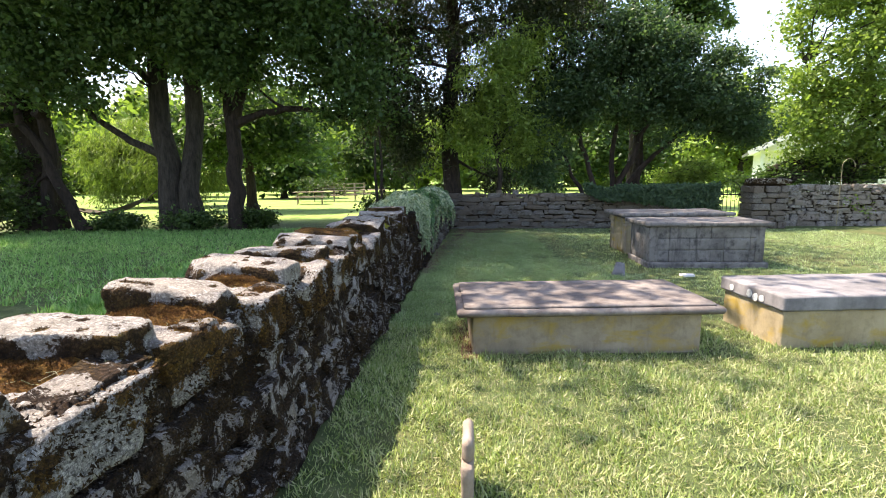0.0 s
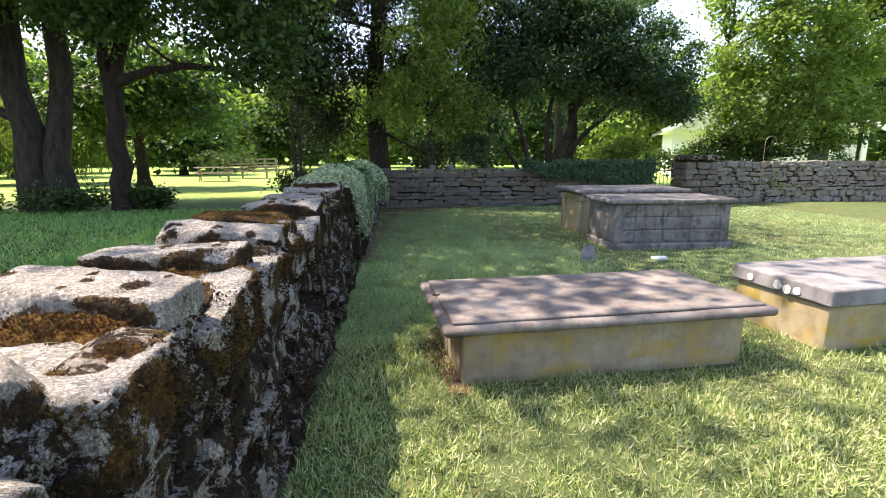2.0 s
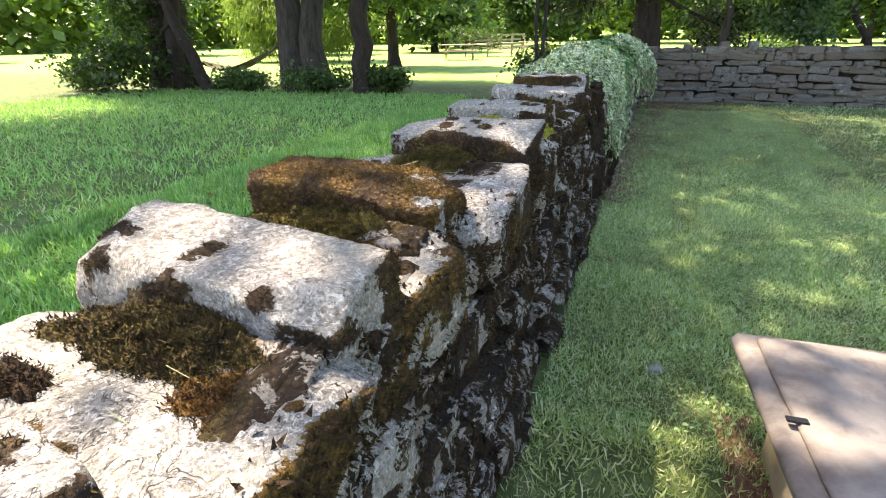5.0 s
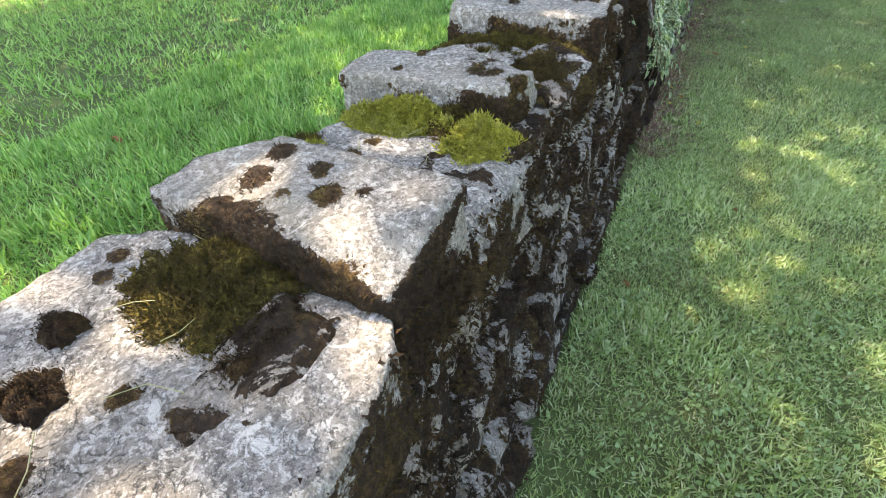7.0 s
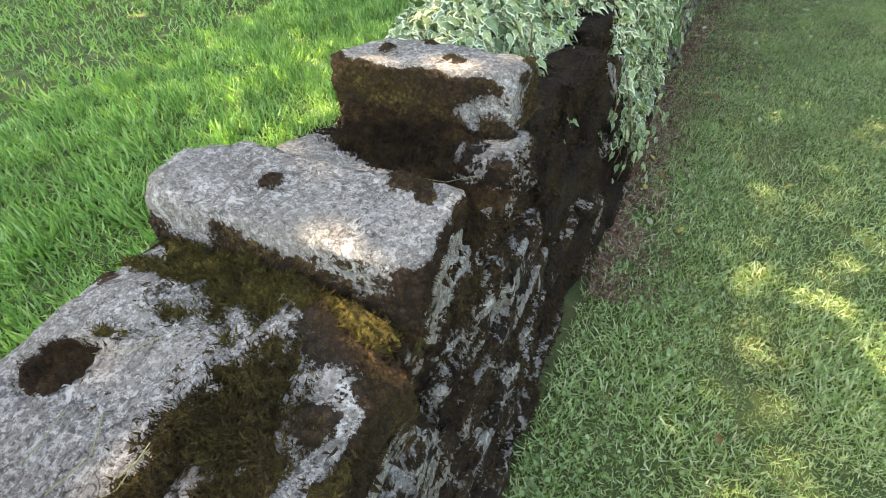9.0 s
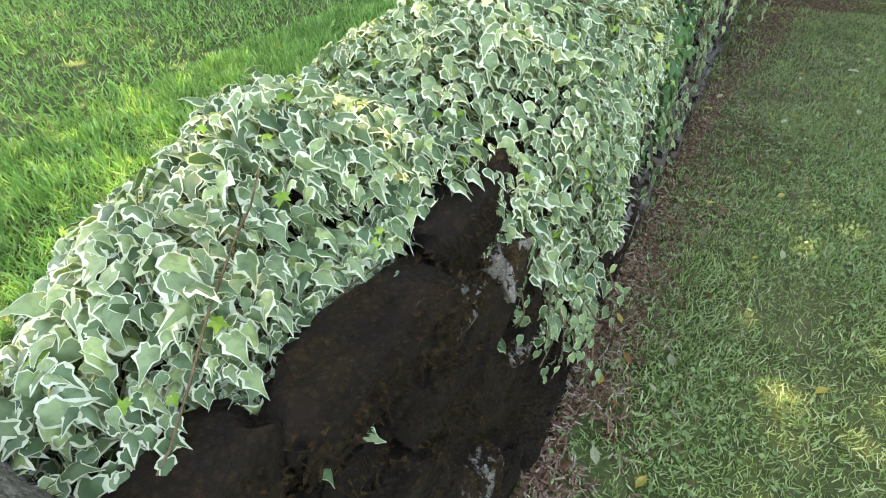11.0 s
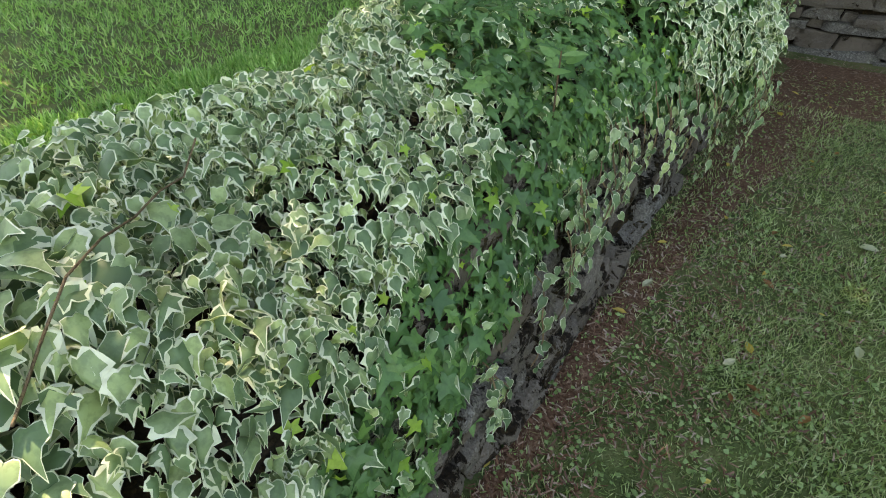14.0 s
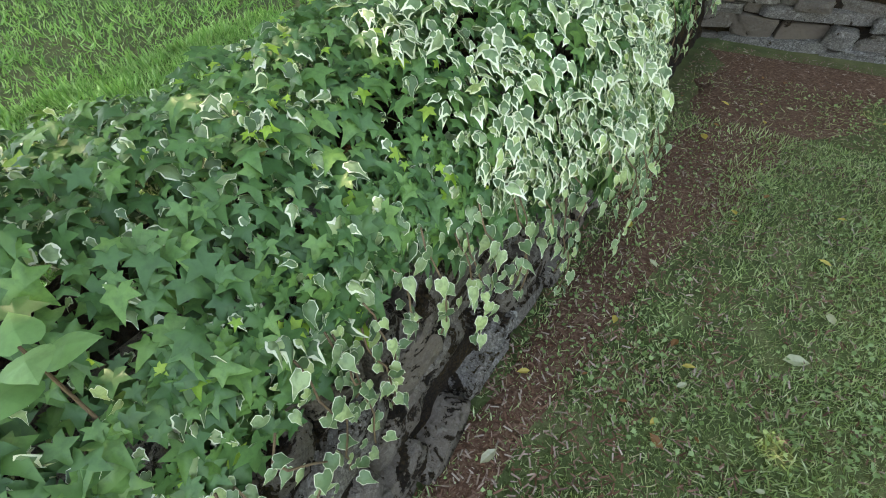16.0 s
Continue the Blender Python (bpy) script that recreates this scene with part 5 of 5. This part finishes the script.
# ---- ivy over the wall ----
def ivy_leaf(margin=True, fold=0.22, seed=0):
    """A lobed leaf with a pointed middle lobe; with a margin, a green blade inside a ragged cream border."""
    r = random.Random(seed)
    if margin:
        half = [(0.0, 0.03), (0.14, -0.09), (0.31, -0.03), (0.36, 0.19), (0.43, 0.45), (0.24, 0.60), (0.11, 0.92), (0.0, 1.24)]
    else:
        half = [(0.0, 0.05), (0.13, -0.10), (0.38, -0.18), (0.31, 0.08), (0.62, 0.36), (0.23, 0.46), (0.13, 0.78), (0.0, 1.08)]
    out = half + [(-x, y) for x, y in half[-2:0:-1]]
    out = [(x * r.uniform(0.85, 1.12), y * r.uniform(0.92, 1.06) + r.uniform(-0.03, 0.03)) for x, y in out]
    twist = r.uniform(-0.25, 0.25)
    z = lambda x, y: -fold * 1.3 * abs(x) - 0.5 * max(0, y - 0.25) ** 2 + 0.05 * math.sin(9 * x + 5 * y + seed) + twist * x * y
    V = [(x, y, z(x, y)) for x, y in out]
    F, M = [], []
    n = len(out)
    if margin:
        for k, (x, y) in enumerate(out):
            q = r.choice(((0.96, 0.93, 0.90, 0.94), (0.93, 0.86, 0.72, 0.90), (0.88, 0.76, 0.62, 0.84), (0.95, 0.90, 0.78, 0.60))[seed % 4])
            xx, yy = x * q, 0.34 + (y - 0.34) * q
            V.append((xx, yy, z(xx, yy) + 0.004))
        for k in range(n):
            a, b = k, (k + 1) % n
            F += [(a, b, n + b), (a, n + b, n + a)]
            M += [1, 1]
        o = n
    else:
        o = 0
    V.append((0, 0.34, z(0, 0.34) + 0.01))
    for k in range(n):
        F.append((o + k, o + (k + 1) % n, len(V) - 1))
        M.append(0)
    return V, F, M


SEEDLING = leaf_mat("seedling_leaf", (0.12, 0.26, 0.08), (0.17, 0.32, 0.115), back=0.3, rough=0.55, island=False)


def ivy():
    rng = np.random.default_rng(21)
    plant = thing("ivy", "variegated cream-edged ivy spilling over the stone wall", "ivy")
    green = thing("plain_ivy", "dark green ivy creeping through the variegated ivy", "ivy")

    def surface(y, u):
        """A point and outward normal on the ivy mound; u from the left foot (0) over the top to the right hem (1)."""
        grow = min(1.0, max(0.0, (y - 6.62) / 1.1))
        tail = min(1.0, max(0.0, (y - 12.6) / 1.4))
        left = -1.12 - 0.26 * grow
        lump = 0.09 * noise.noise((y * 1.7, u * 3.2, 5)) + 0.07 * noise.noise((y * 4.1, u * 7, 8)) + 0.03 * noise.noise((y * 11, u * 18, 3))
        dip = -0.10 * math.exp(-((y - 7.58) / 0.16) ** 2)
        top = 0.98 + 0.15 * grow + dip - 0.08 * tail
        hem = 0.83 - 0.52 * min(1, max(0, (y - 7.18) / 1.0)) + 0.16 * noise.noise((y * 2.3, 1, 1)) + 0.10 * noise.noise((y * 6.3, 2, 1))
        if 7.62 < y < 7.86:
            hem -= 0.25
        hem = max(0.18, hem + 0.20 * max(0, min(1, (y - 9) / 1.5)))
        if y > 9.3:
            hem = max(0.22, hem + 0.24 * math.exp(-((y - 10.1) / 0.75) ** 2))
        k = min(1, max(0, (y - 7.30) / 0.55))
        right = -0.63 + 0.22 * k * k * (3 - 2 * k) + 0.05 * noise.noise((y * 1.1, 4, 4)) + 0.20 * math.exp(-((y - 11.2) / 0.5) ** 2) - 0.07 * math.exp(-((y - 9.8) / 0.8) ** 2)
        if u < 0.62:
            a = math.pi * (1.12 - u / 0.62 * 0.92)
            cx, rx = (left + right) / 2, (right - left) / 2
            zc = 0.68
            p = Vector((cx + rx * math.cos(a), y, zc + (top - zc) * math.sin(a)))
            n = Vector((math.cos(a) * 0.7, 0, math.sin(a) + 0.15))
            p += n.normalized() * lump
        else:
            k = (u - 0.62) / 0.38
            a = math.pi * 0.20
            cx, rx = (left + right) / 2, (right - left) / 2
            z0 = 0.68 + (top - 0.68) * math.sin(a)
            x0 = cx + rx * math.cos(a)
            z = z0 + (hem - z0) * k
            p = Vector((x0 + (right - 0.01 - x0) * min(1, k * 2.2) - 0.02 * k, y, z))
            n = Vector((1, 0, 0.45 - 0.3 * k))
            p += n.normalized() * lump * 0.6
        return p, n.normalized()

    def batch(n, ylo, yhi, ulo, uhi, depth, wild=0.5, patch=None):
        P, N, T = [], [], []
        while len(P) < n:
            y, u = ylo + (yhi - ylo) * rng.random(), ulo + (uhi - ulo) * rng.random()
            if patch and not patch(y, u):
                continue
            p, nn = surface(y, u)
            p = p - nn * depth * rng.random() ** 1.5
            N.append((nn + Vector(rng.normal(size=3) * wild) + Vector((0.1, -0.1, 0.35))))
            T.append(Vector((0.6, -0.35, -0.8)) + Vector(rng.normal(size=3) * 0.5))
            P.append(p)
        return np.array([tuple(p) for p in P]), np.array([tuple(p) for p in N]), np.array([tuple(p) for p in T])

    greenish = lambda y, u: y > 8.7 and noise.noise((y * 1.3, u * 3.0, 12)) * 0.9 + (y - 9.35) * 0.5 + (u - 0.55) * 1.0 > 0.0
    pale = lambda y, u: not greenish(y, u) or rng.random() < 0.13
    size = lambda n: 0.020 + 0.030 * rng.random(n) ** 1.7
    broad = lambda q: np.array([1.0 + 0.30 * noise.noise((a[0] * 2.5, a[1] * 2.5, a[2] * 2.5)) + 0.35 * math.exp(-((a[1] - 8.55) / 0.32) ** 2 - ((a[0] + 0.8) / 0.25) ** 2) for a in q])
    leaf, plain_leaf = ivy_leaf(True), ivy_leaf(False, 0.15, 3)
    n = 33000
    p, nn, t = batch(n, 6.66, 14.1, 0.0, 1.0, 0.15, 0.72, pale)
    near = np.where((p[:, 1] > 7.0) & (p[:, 1] < 8.4) & (p[:, 0] > -1.2))[0][:300]
    rest = np.ones(n, bool)
    rest[near] = False
    rest = np.where(rest)[0]
    for k in range(8):
        r = rest[k::8]
        me = scatter_leaves("foliage", rng, p[r], size(len(r)) * broad(p[r]), ivy_leaf(True, 0.10 + 0.07 * k, k), nn[r], t[r])
        tagged(obj("foliage", me, [IVY_GREEN, IVY_CREAM], plant), kind="stuff")
    single = []
    for k in range(6):
        me = bpy.data.meshes.new("leaf")
        V, F, M = ivy_leaf(True, 0.12 + 0.05 * k, 20 + k)
        me.from_pydata(V, [], F)
        me.polygons.foreach_set("material_index", M)
        me.shade_smooth()
        me.materials.append(IVY_GREEN)
        me.materials.append(IVY_CREAM)
        single.append(me)
    for k, i in enumerate(near):
        z = Vector(nn[i]).normalized()
        y = (Vector(t[i]) - z * z.dot(Vector(t[i]))).normalized()
        x = y.cross(z)
        s = 0.022 + 0.030 * rng.random()
        ob = new("leaf", single[k % 6])
        ob.parent = plant
        ob.matrix_local = Matrix.Translation(p[i]) @ Matrix((x, y, z)).transposed().to_4x4() @ Matrix.Scale(s, 4)
    p, nn, t = batch(1900, 10.5, 12.0, 0.45, 0.86, -0.05, 0.6)
    me = scatter_leaves("foliage", rng, p, size(len(p)), ivy_leaf(True, 0.2, 31), nn, t)
    tagged(obj("foliage", me, [IVY_GREEN, IVY_CREAM], plant), kind="stuff")
    p, nn, t = batch(19000, 8.6, 14.1, 0.1, 1.0, 0.13, 0.40, greenish)
    for k in range(4):
        me = scatter_leaves("foliage", rng, p[k::4], size(len(p[k::4])) * 1.28, ivy_leaf(False, 0.06 + 0.07 * k, 3 + k), nn[k::4], t[k::4])
        tagged(obj("foliage", me, [IVY_PLAIN], green), kind="stuff")
    p, nn, t = batch(520, 6.7, 14.0, 0.1, 1.0, 0.02, 0.5)
    me = scatter_leaves("young_leaves", rng, p, size(len(p)) * 0.8, plain_leaf, nn, t)
    tagged(obj("young_leaves", me, [IVY_NEW], green, "bright yellow-green young leaves"), kind="stuff")
    # hanging runners and creeping stems
    runs, P, N, T = [], [], [], []
    for k in range(86):
        y = 6.75 + 7.2 * rng.random() if k > 44 else (6.78 + 0.075 * k if k < 14 else 8.4 + 0.09 * k)
        u0 = 0.80 + 0.15 * rng.random() if k > 13 else 0.93
        a, nrm = surface(y, u0)
        length = 0.14 + 0.30 * rng.random()
        path = []
        for i in range(9):
            q = i / 8
            path.append(Vector((a.x + 0.05 * math.sin(q * 2.5) + 0.02, y + 0.05 * noise.noise((k, q * 3, 0)), max(0.05, a.z - length * q))))
        runs.append((path, [0.0025] * 9))
        for i in range(14):
            q = path[min(8, int(i * 0.62))] + Vector(rng.normal(size=3) * 0.014)
            P.append(tuple(q))
            N.append((1 + rng.normal() * 0.4, -0.3 + rng.normal() * 0.5, 0.5 + rng.normal() * 0.3))
            T.append((0.2 * rng.normal(), rng.normal() * 0.7, -1))
    for k in range(6):
        y, u = 6.8 + 7 * rng.random(), 0.2 + 0.7 * rng.random()
        path = [surface(y + 0.06 * i * (1 if k % 2 else -1), min(1, u + 0.02 * i))[0] + Vector((0, 0, 0.004)) for i in range(8)]
        runs.append((path, [0.0018] * 8))
    tagged(obj("stem", tubes("stem", runs, 5), STEM, plant, "thin brown ivy runners"), kind="stuff")
    me = scatter_leaves("runner_leaves", rng, np.array(P), 0.024 + 0.02 * rng.random(len(P)), leaf, np.array(N), np.array(T))
    tagged(obj("runner_leaves", me, [IVY_GREEN, IVY_CREAM], plant), kind="stuff")
    # big pale heart-shaped leaves of a seedling in the ivy
    s = thing("seedling", "seedling with large heart-shaped light green leaves", "seedling", (-0.57, 9.70, 1.03))
    hs = [(0, 0.04), (0.12, -0.05), (0.26, -0.05), (0.38, 0.06), (0.43, 0.22), (0.41, 0.38), (0.33, 0.55), (0.22, 0.71), (0.10, 0.86), (0, 1.0)]
    out = hs + [(-x, y) for x, y in hs[-2:0:-1]]
    for k, (ang, size_k) in enumerate([(200, 0.075), (320, 0.06), (75, 0.058), (260, 0.062)]):
        bm = bmesh.new()
        c = bm.verts.new((0, 0.4, 0.02))
        vs = [bm.verts.new((x, y, -0.14 * abs(x) - 0.2 * y * y)) for x, y in out]
        for i in range(len(vs)):
            bm.faces.new((vs[i], vs[(i + 1) % len(vs)], c))
        l = part("leaf", bm, SEEDLING, s)
        l.matrix_local = pose(0, 0, 0.02 + 0.012 * k, 18, 0, ang) @ Matrix.Scale(size_k, 4) @ Matrix.Translation((0, 0.25, 0))
    obj("stem", tubes("stem", [([(0, 0, -0.12), (0, 0, 0.06)], [0.003, 0.002])], 5), STEM, s)


ivy()


# ---- grass ----
BLADE_SHAPE = ([(-0.045, 0, 0), (0.045, 0, 0), (0.03, 0.6, 0.10), (0, 1, 0.34)], [(0, 1, 2), (0, 2, 3)])


def grass(name, label, n, area, height, seed, mat, lean=0.6, dense=None, wide=1.0, flat=False):
    rng = np.random.default_rng(seed)
    x0, x1, y0, y1 = area
    P = []
    while len(P) < n:
        x, y = x0 + (x1 - x0) * rng.random(), y0 + (y1 - y0) * rng.random()
        if dense and rng.random() > dense(x, y):
            continue
        P.append((x, y, gz(x, y) - 0.003))
    P = np.array(P)
    facing = rng.normal(size=(n, 3)) * (1, 1, 0.3) + ((0, 0, 1.5) if flat else (0, 0, 0.9))
    tip = rng.normal(size=(n, 3)) * lean + ((0, 0, 0.05) if flat else (0, 0, 1))
    clump = np.array([0.75 + 0.5 * noise.noise((a * 3.1, b * 3.1, 7)) for a, b in P[:, :2]])
    if flat:
        P[:, 2] += height[0] * rng.random(n) + 0.012
    shape = ([(a * wide, b, c) for a, b, c in BLADE_SHAPE[0]], BLADE_SHAPE[1])
    me = scatter_leaves(name, rng, P, rng.uniform(*height, n) * (1 if flat else clump), shape, facing, tip)
    ob = obj(name, me, mat)
    tagged(ob, label, "grass", kind="stuff")


def off_things(x, y):
    """How much grass grows at a place: none under the wall and the tombs, little on bare soil."""
    if -1.16 < x < -0.42:
        return 0
    for cx, cy, w, d in ((1.285, 4.215, 1.84, 0.78), (3.87, 4.55, 2.0, 0.8), (3.86, 8.1, 1.8, 0.95), (3.88, 9.45, 1.75, 0.9)):
        if abs(x - cx) < w / 2 and abs(y - cy) < d / 2:
            return 0
    k = 1.0
    if y > 7.2 and x > -0.5:
        bare = -0.36 + max(0, y - 9) * 0.13
        k = min(1, max(0.32, (x - bare) * 1.6 + 0.4))
    return k * (0.55 + 0.45 * noise.noise((x * 1.1, y * 1.1, 2)))


grass("grass", "short mown grass along the wall, lit in its colour", 145000, (-0.42, 2.6, 4.4, 8.6), (0.026, 0.066), 1, BLADE_LIT, 1.25, lambda x, y: off_things(x, y) * min(1, 8.6 - y) * min(1, (2.6 - x) / 1.6), 1.15)
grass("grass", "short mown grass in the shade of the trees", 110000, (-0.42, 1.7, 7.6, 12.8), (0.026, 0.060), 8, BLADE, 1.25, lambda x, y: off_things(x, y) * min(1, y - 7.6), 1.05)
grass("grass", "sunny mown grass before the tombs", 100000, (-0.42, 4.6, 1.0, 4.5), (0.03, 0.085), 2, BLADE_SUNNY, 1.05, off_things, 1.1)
grass("grass", "short mown grass round the chest tombs", 75000, (0.9, 9.5, 4.2, 14), (0.03, 0.06), 3, BLADE_LIT, 1.0, lambda x, y: off_things(x, y) * min(1, (x - 0.9) / 1.6), 1.8)
grass("long_grass", "soft uncut grass beyond the wall", 130000, (-4.2, -1.12, 3.0, 13), (0.06, 0.15), 4, BLADE_SOFT, 0.75, None, 0.85)
grass("long_grass", "soft uncut grass under the trees", 45000, (-13, -4.0, 5, 14), (0.06, 0.13), 5, BLADE_SOFT, 0.6, None, 2.0)
grass("dry_clippings", "dry straw-coloured clippings on the lawn", 26000, (-0.42, 2.2, 4.0, 13.5), (0.015, 0.05), 6, BLADE_DRY, 1.0, off_things, 0.3, True)
grass("dry_clippings", "dry clippings and straw on the lawn", 22000, (0.2, 4.8, 1.0, 3.8), (0.02, 0.06), 7, BLADE_DRY, 1.0, off_things, 0.4, True)


def litter():
    """Brown needles and leaf crumbs on the ground along the wall."""
    rng = np.random.default_rng(15)
    n, P = 17000, []
    while len(P) < n:
        y = 7.0 + 7.0 * rng.random()
        reach = 0.12 + 0.20 * max(0, y - 8.5)
        x = -0.42 + reach * abs(rng.normal())
        if x < 2.2 and noise.noise((x * 5, y * 5, 40)) > -0.25 - 0.2 * (x < -0.2):
            P.append((x, y, gz(x, y) + 0.012 + 0.012 * rng.random()))
    facing = rng.normal(size=(n, 3)) * 0.25 + (0, 0, 1)
    tip = rng.normal(size=(n, 3)) * (1, 1, 0.15)
    shape = ([(-0.10, 0, 0), (0.10, 0, 0), (0.08, 1, 0.02), (-0.08, 1, 0.02)], [(0, 1, 2), (0, 2, 3)])
    me = scatter_leaves("leaf_litter", rng, np.array(P), rng.uniform(0.008, 0.034, n), shape, facing, tip)
    tagged(obj("leaf_litter", me, leaf_mat("brown_litter", (0.07, 0.030, 0.015), (0.15, 0.068, 0.036), (0.22, 0.12, 0.075), (0.42, 0.35, 0.28), back=0.05)), "red-brown needles and leaf crumbs beside the wall", "litter", kind="stuff")


litter()


def clover():
    rng = np.random.default_rng(9)
    n = 17000
    P = []
    while len(P) < n:
        x, y = -0.4 + 2.2 * rng.random(), 4.5 + 9 * rng.random()
        if noise.noise((x * 1.6, y * 1.6, 30)) + noise.noise((x * 6, y * 6, 31)) * 0.6 > rng.normal() * 0.35 and rng.random() < off_things(x, y) + 0.25:
            P.append((x, y, gz(x, y) + 0.014 + 0.03 * rng.random()))
    facing = rng.normal(size=(n, 3)) * 0.35 + (0, 0, 1)
    ob = obj("clover", scatter_leaves("clover", rng, np.array(P), rng.uniform(0.009, 0.021, n), ([(-0.1, 0, 0), (0.5, 0.35, 0.1), (0, 1, 0.05), (-0.5, 0.35, 0.1)], [(0, 1, 2), (0, 2, 3)]), facing), CLOVER)
    tagged(ob, "small round clover leaves among the grass", "clover", kind="stuff")


clover()


def fallen_leaves():
    """Single leaves lying on the grass and soil."""
    rng = np.random.default_rng(5)
    mats = [leaf_mat("yellow_leaf", (0.52, 0.40, 0.10), (0.6, 0.5, 0.16), island=False), leaf_mat("pale_leaf", (0.42, 0.45, 0.30), (0.5, 0.5, 0.36), island=False), leaf_mat("brown_leaf", (0.22, 0.10, 0.04), (0.30, 0.15, 0.06), island=False)]
    words = ["yellow fallen leaf lying in the grass", "pale fallen leaf lying in the grass", "brown fallen leaf lying in the grass"]
    shapes = []
    for m in mats:
        me = bpy.data.meshes.new("fallen_leaf")
        me.from_pydata([(0, 0, 0), (0.22, 0.3, 0.08), (0.2, 0.65, 0.09), (0, 1, 0.02), (-0.2, 0.65, 0.1), (-0.22, 0.3, 0.07), (0, 0.5, 0.0)], [], [(0, 1, 6), (1, 2, 6), (2, 3, 6), (3, 4, 6), (4, 5, 6), (5, 0, 6)])
        me.materials.append(m)
        shapes.append(me)
    spots = [(0.31, 8.11, 0, 0.05), (-0.13, 7.97, 1, 0.06), (-0.295, 5.906, 2, 0.05), (-3.55, 6.03, 2, 0.12), (-0.33, 8.08, 0, 0.05), (0.13, 10.9, 0, 0.045), (0.46, 10.4, 1, 0.07), (0.42, 11.1, 1, 0.10), (-0.3, 10.24, 1, 0.07), (0.35, 9.96, 2, 0.06), (0.10, 6.56, 2, 0.04), (-0.1, 12.5, 0, 0.08), (-0.42, 9.19, 0, 0.05)]
    while len(spots) < 70:
        y = 7.5 + 6.3 * rng.random()
        spots.append((-0.35 + (0.5 + 0.2 * max(0, y - 9)) * rng.random(), y, int(rng.integers(0, 3)), 0.025 + 0.04 * rng.random()))
    for x, y, k, s in spots:
        ob = new("fallen_leaf", shapes[k])
        ob.matrix_world = pose(x, y, gz(x, y) + 0.03, *rng.uniform(-14, 14, 2), rng.uniform(0, 360)) @ Matrix.Scale(s, 4)
        tagged(ob, words[k], "leaf", "fallen leaves")


fallen_leaves()

def straws():
    """Dry straws lying on the coping."""
    rng = np.random.default_rng(33)
    w = thing("straw", "dry straws lying on the mossy coping", "straw", (-0.8, 4, 0.88), kind="stuff")
    runs = []
    for k in range(110):
        y, a, l = 1.0 + 5.6 * rng.random(), rng.random() * 6.28, 0.04 + 0.10 * rng.random()
        x = -0.98 + 0.34 * rng.random()
        low = min(abs(y - q[0]) for q in LOW) < 0.22
        z = 0.893 if low else 0.91
        runs.append(([(x + 0.8 + l * u * math.cos(a + 0.5 * u), y - 4 + l * u * math.sin(a + 0.5 * u), z - 0.88 + 0.012 * math.sin(3 * u + k)) for u in (-0.5, 0, 0.5)], [0.0008] * 3))
    tagged(obj("straw_bits", tubes("straw_bits", runs, 4), BLADE_DRY, w), kind="stuff")


straws()


def weed():
    """A broad-leaved sprout in the grass behind the wall."""
    t = thing("weed", "pale broad-leaved weed sprouting in the long grass", "weed", (-1.42, 4.78, 0.0))
    obj("stem", tubes("stem", [([(0, 0, 0), (0.01, 0, 0.25), (0, 0, 0.5)], [0.005, 0.004, 0.002])], 5), STEM, t)
    half = [(0, 0), (0.12, 0.12), (0.19, 0.3), (0.2, 0.5), (0.13, 0.75), (0, 1.0)]
    out = half + [(-x, y) for x, y in half[-2:0:-1]]
    for k in range(9):
        bm = bmesh.new()
        c = bm.verts.new((0, 0.45, 0.03))
        vs = [bm.verts.new((x, y, -0.15 * abs(x) - 0.25 * y * y)) for x, y in out]
        for i in range(len(vs)):
            bm.faces.new((vs[i], vs[(i + 1) % len(vs)], c))
        part("leaf", bm, LEAF_WILLOW, t).matrix_local = pose(0, 0, 0.16 + 0.04 * k, 25, 0, k * 137) @ Matrix.Scale(0.14 - 0.006 * k, 4)


weed()

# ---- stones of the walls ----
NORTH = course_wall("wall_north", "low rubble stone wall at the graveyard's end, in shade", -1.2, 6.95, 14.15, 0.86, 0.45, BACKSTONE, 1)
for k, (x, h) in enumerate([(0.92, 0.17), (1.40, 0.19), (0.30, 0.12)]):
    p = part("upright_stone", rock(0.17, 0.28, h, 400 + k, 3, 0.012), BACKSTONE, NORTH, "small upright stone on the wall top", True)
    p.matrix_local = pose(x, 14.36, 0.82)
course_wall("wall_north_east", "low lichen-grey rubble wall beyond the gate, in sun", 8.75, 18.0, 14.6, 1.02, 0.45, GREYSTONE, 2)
face_stones()


def face_moss():
    """Shaggy dark moss over the stones of the right face."""
    dg = bpy.context.evaluated_depsgraph_get()
    rng = np.random.default_rng(77)
    P, N = [], []
    for _ in range(62000):
        y, z = 0.8 + 7.6 * rng.random(), 0.05 + 0.90 * rng.random()
        g = noise.noise((0.4, y * 4.2, z * 4.2)) * 0.6 + noise.noise((3, y * 13, z * 13)) * 0.35 + noise.noise((9, y * 34, z * 34)) * 0.2 + (z - 0.5) * 0.25
        if g < -0.02:
            continue
        hit, at, n, _, ob, _ = scene.ray_cast(dg, (-0.12, y, z), (-1, 0, -0.15))
        if hit and ob.parent == WALL and at.x > -0.75:
            P.append(at), N.append(n)
    n = len(P)
    P = np.array([tuple(p) for p in P]) + rng.normal(size=(n, 3)) * 0.004
    tip = np.array([tuple(p) for p in N]) + rng.normal(size=(n, 3)) * 0.5 + (0, 0, -0.25)
    me = scatter_leaves("moss_fur", rng, P, rng.uniform(0.009, 0.020, n), ([(-0.3, 0, 0), (0.3, 0, 0), (0, 1, 0)], [(0, 1, 2)]), rng.normal(size=(n, 3)), tip)
    tagged(obj("moss_fur", me, MOSS_DARK, WALL, "dark shaggy moss"), kind="stuff")


face_moss()
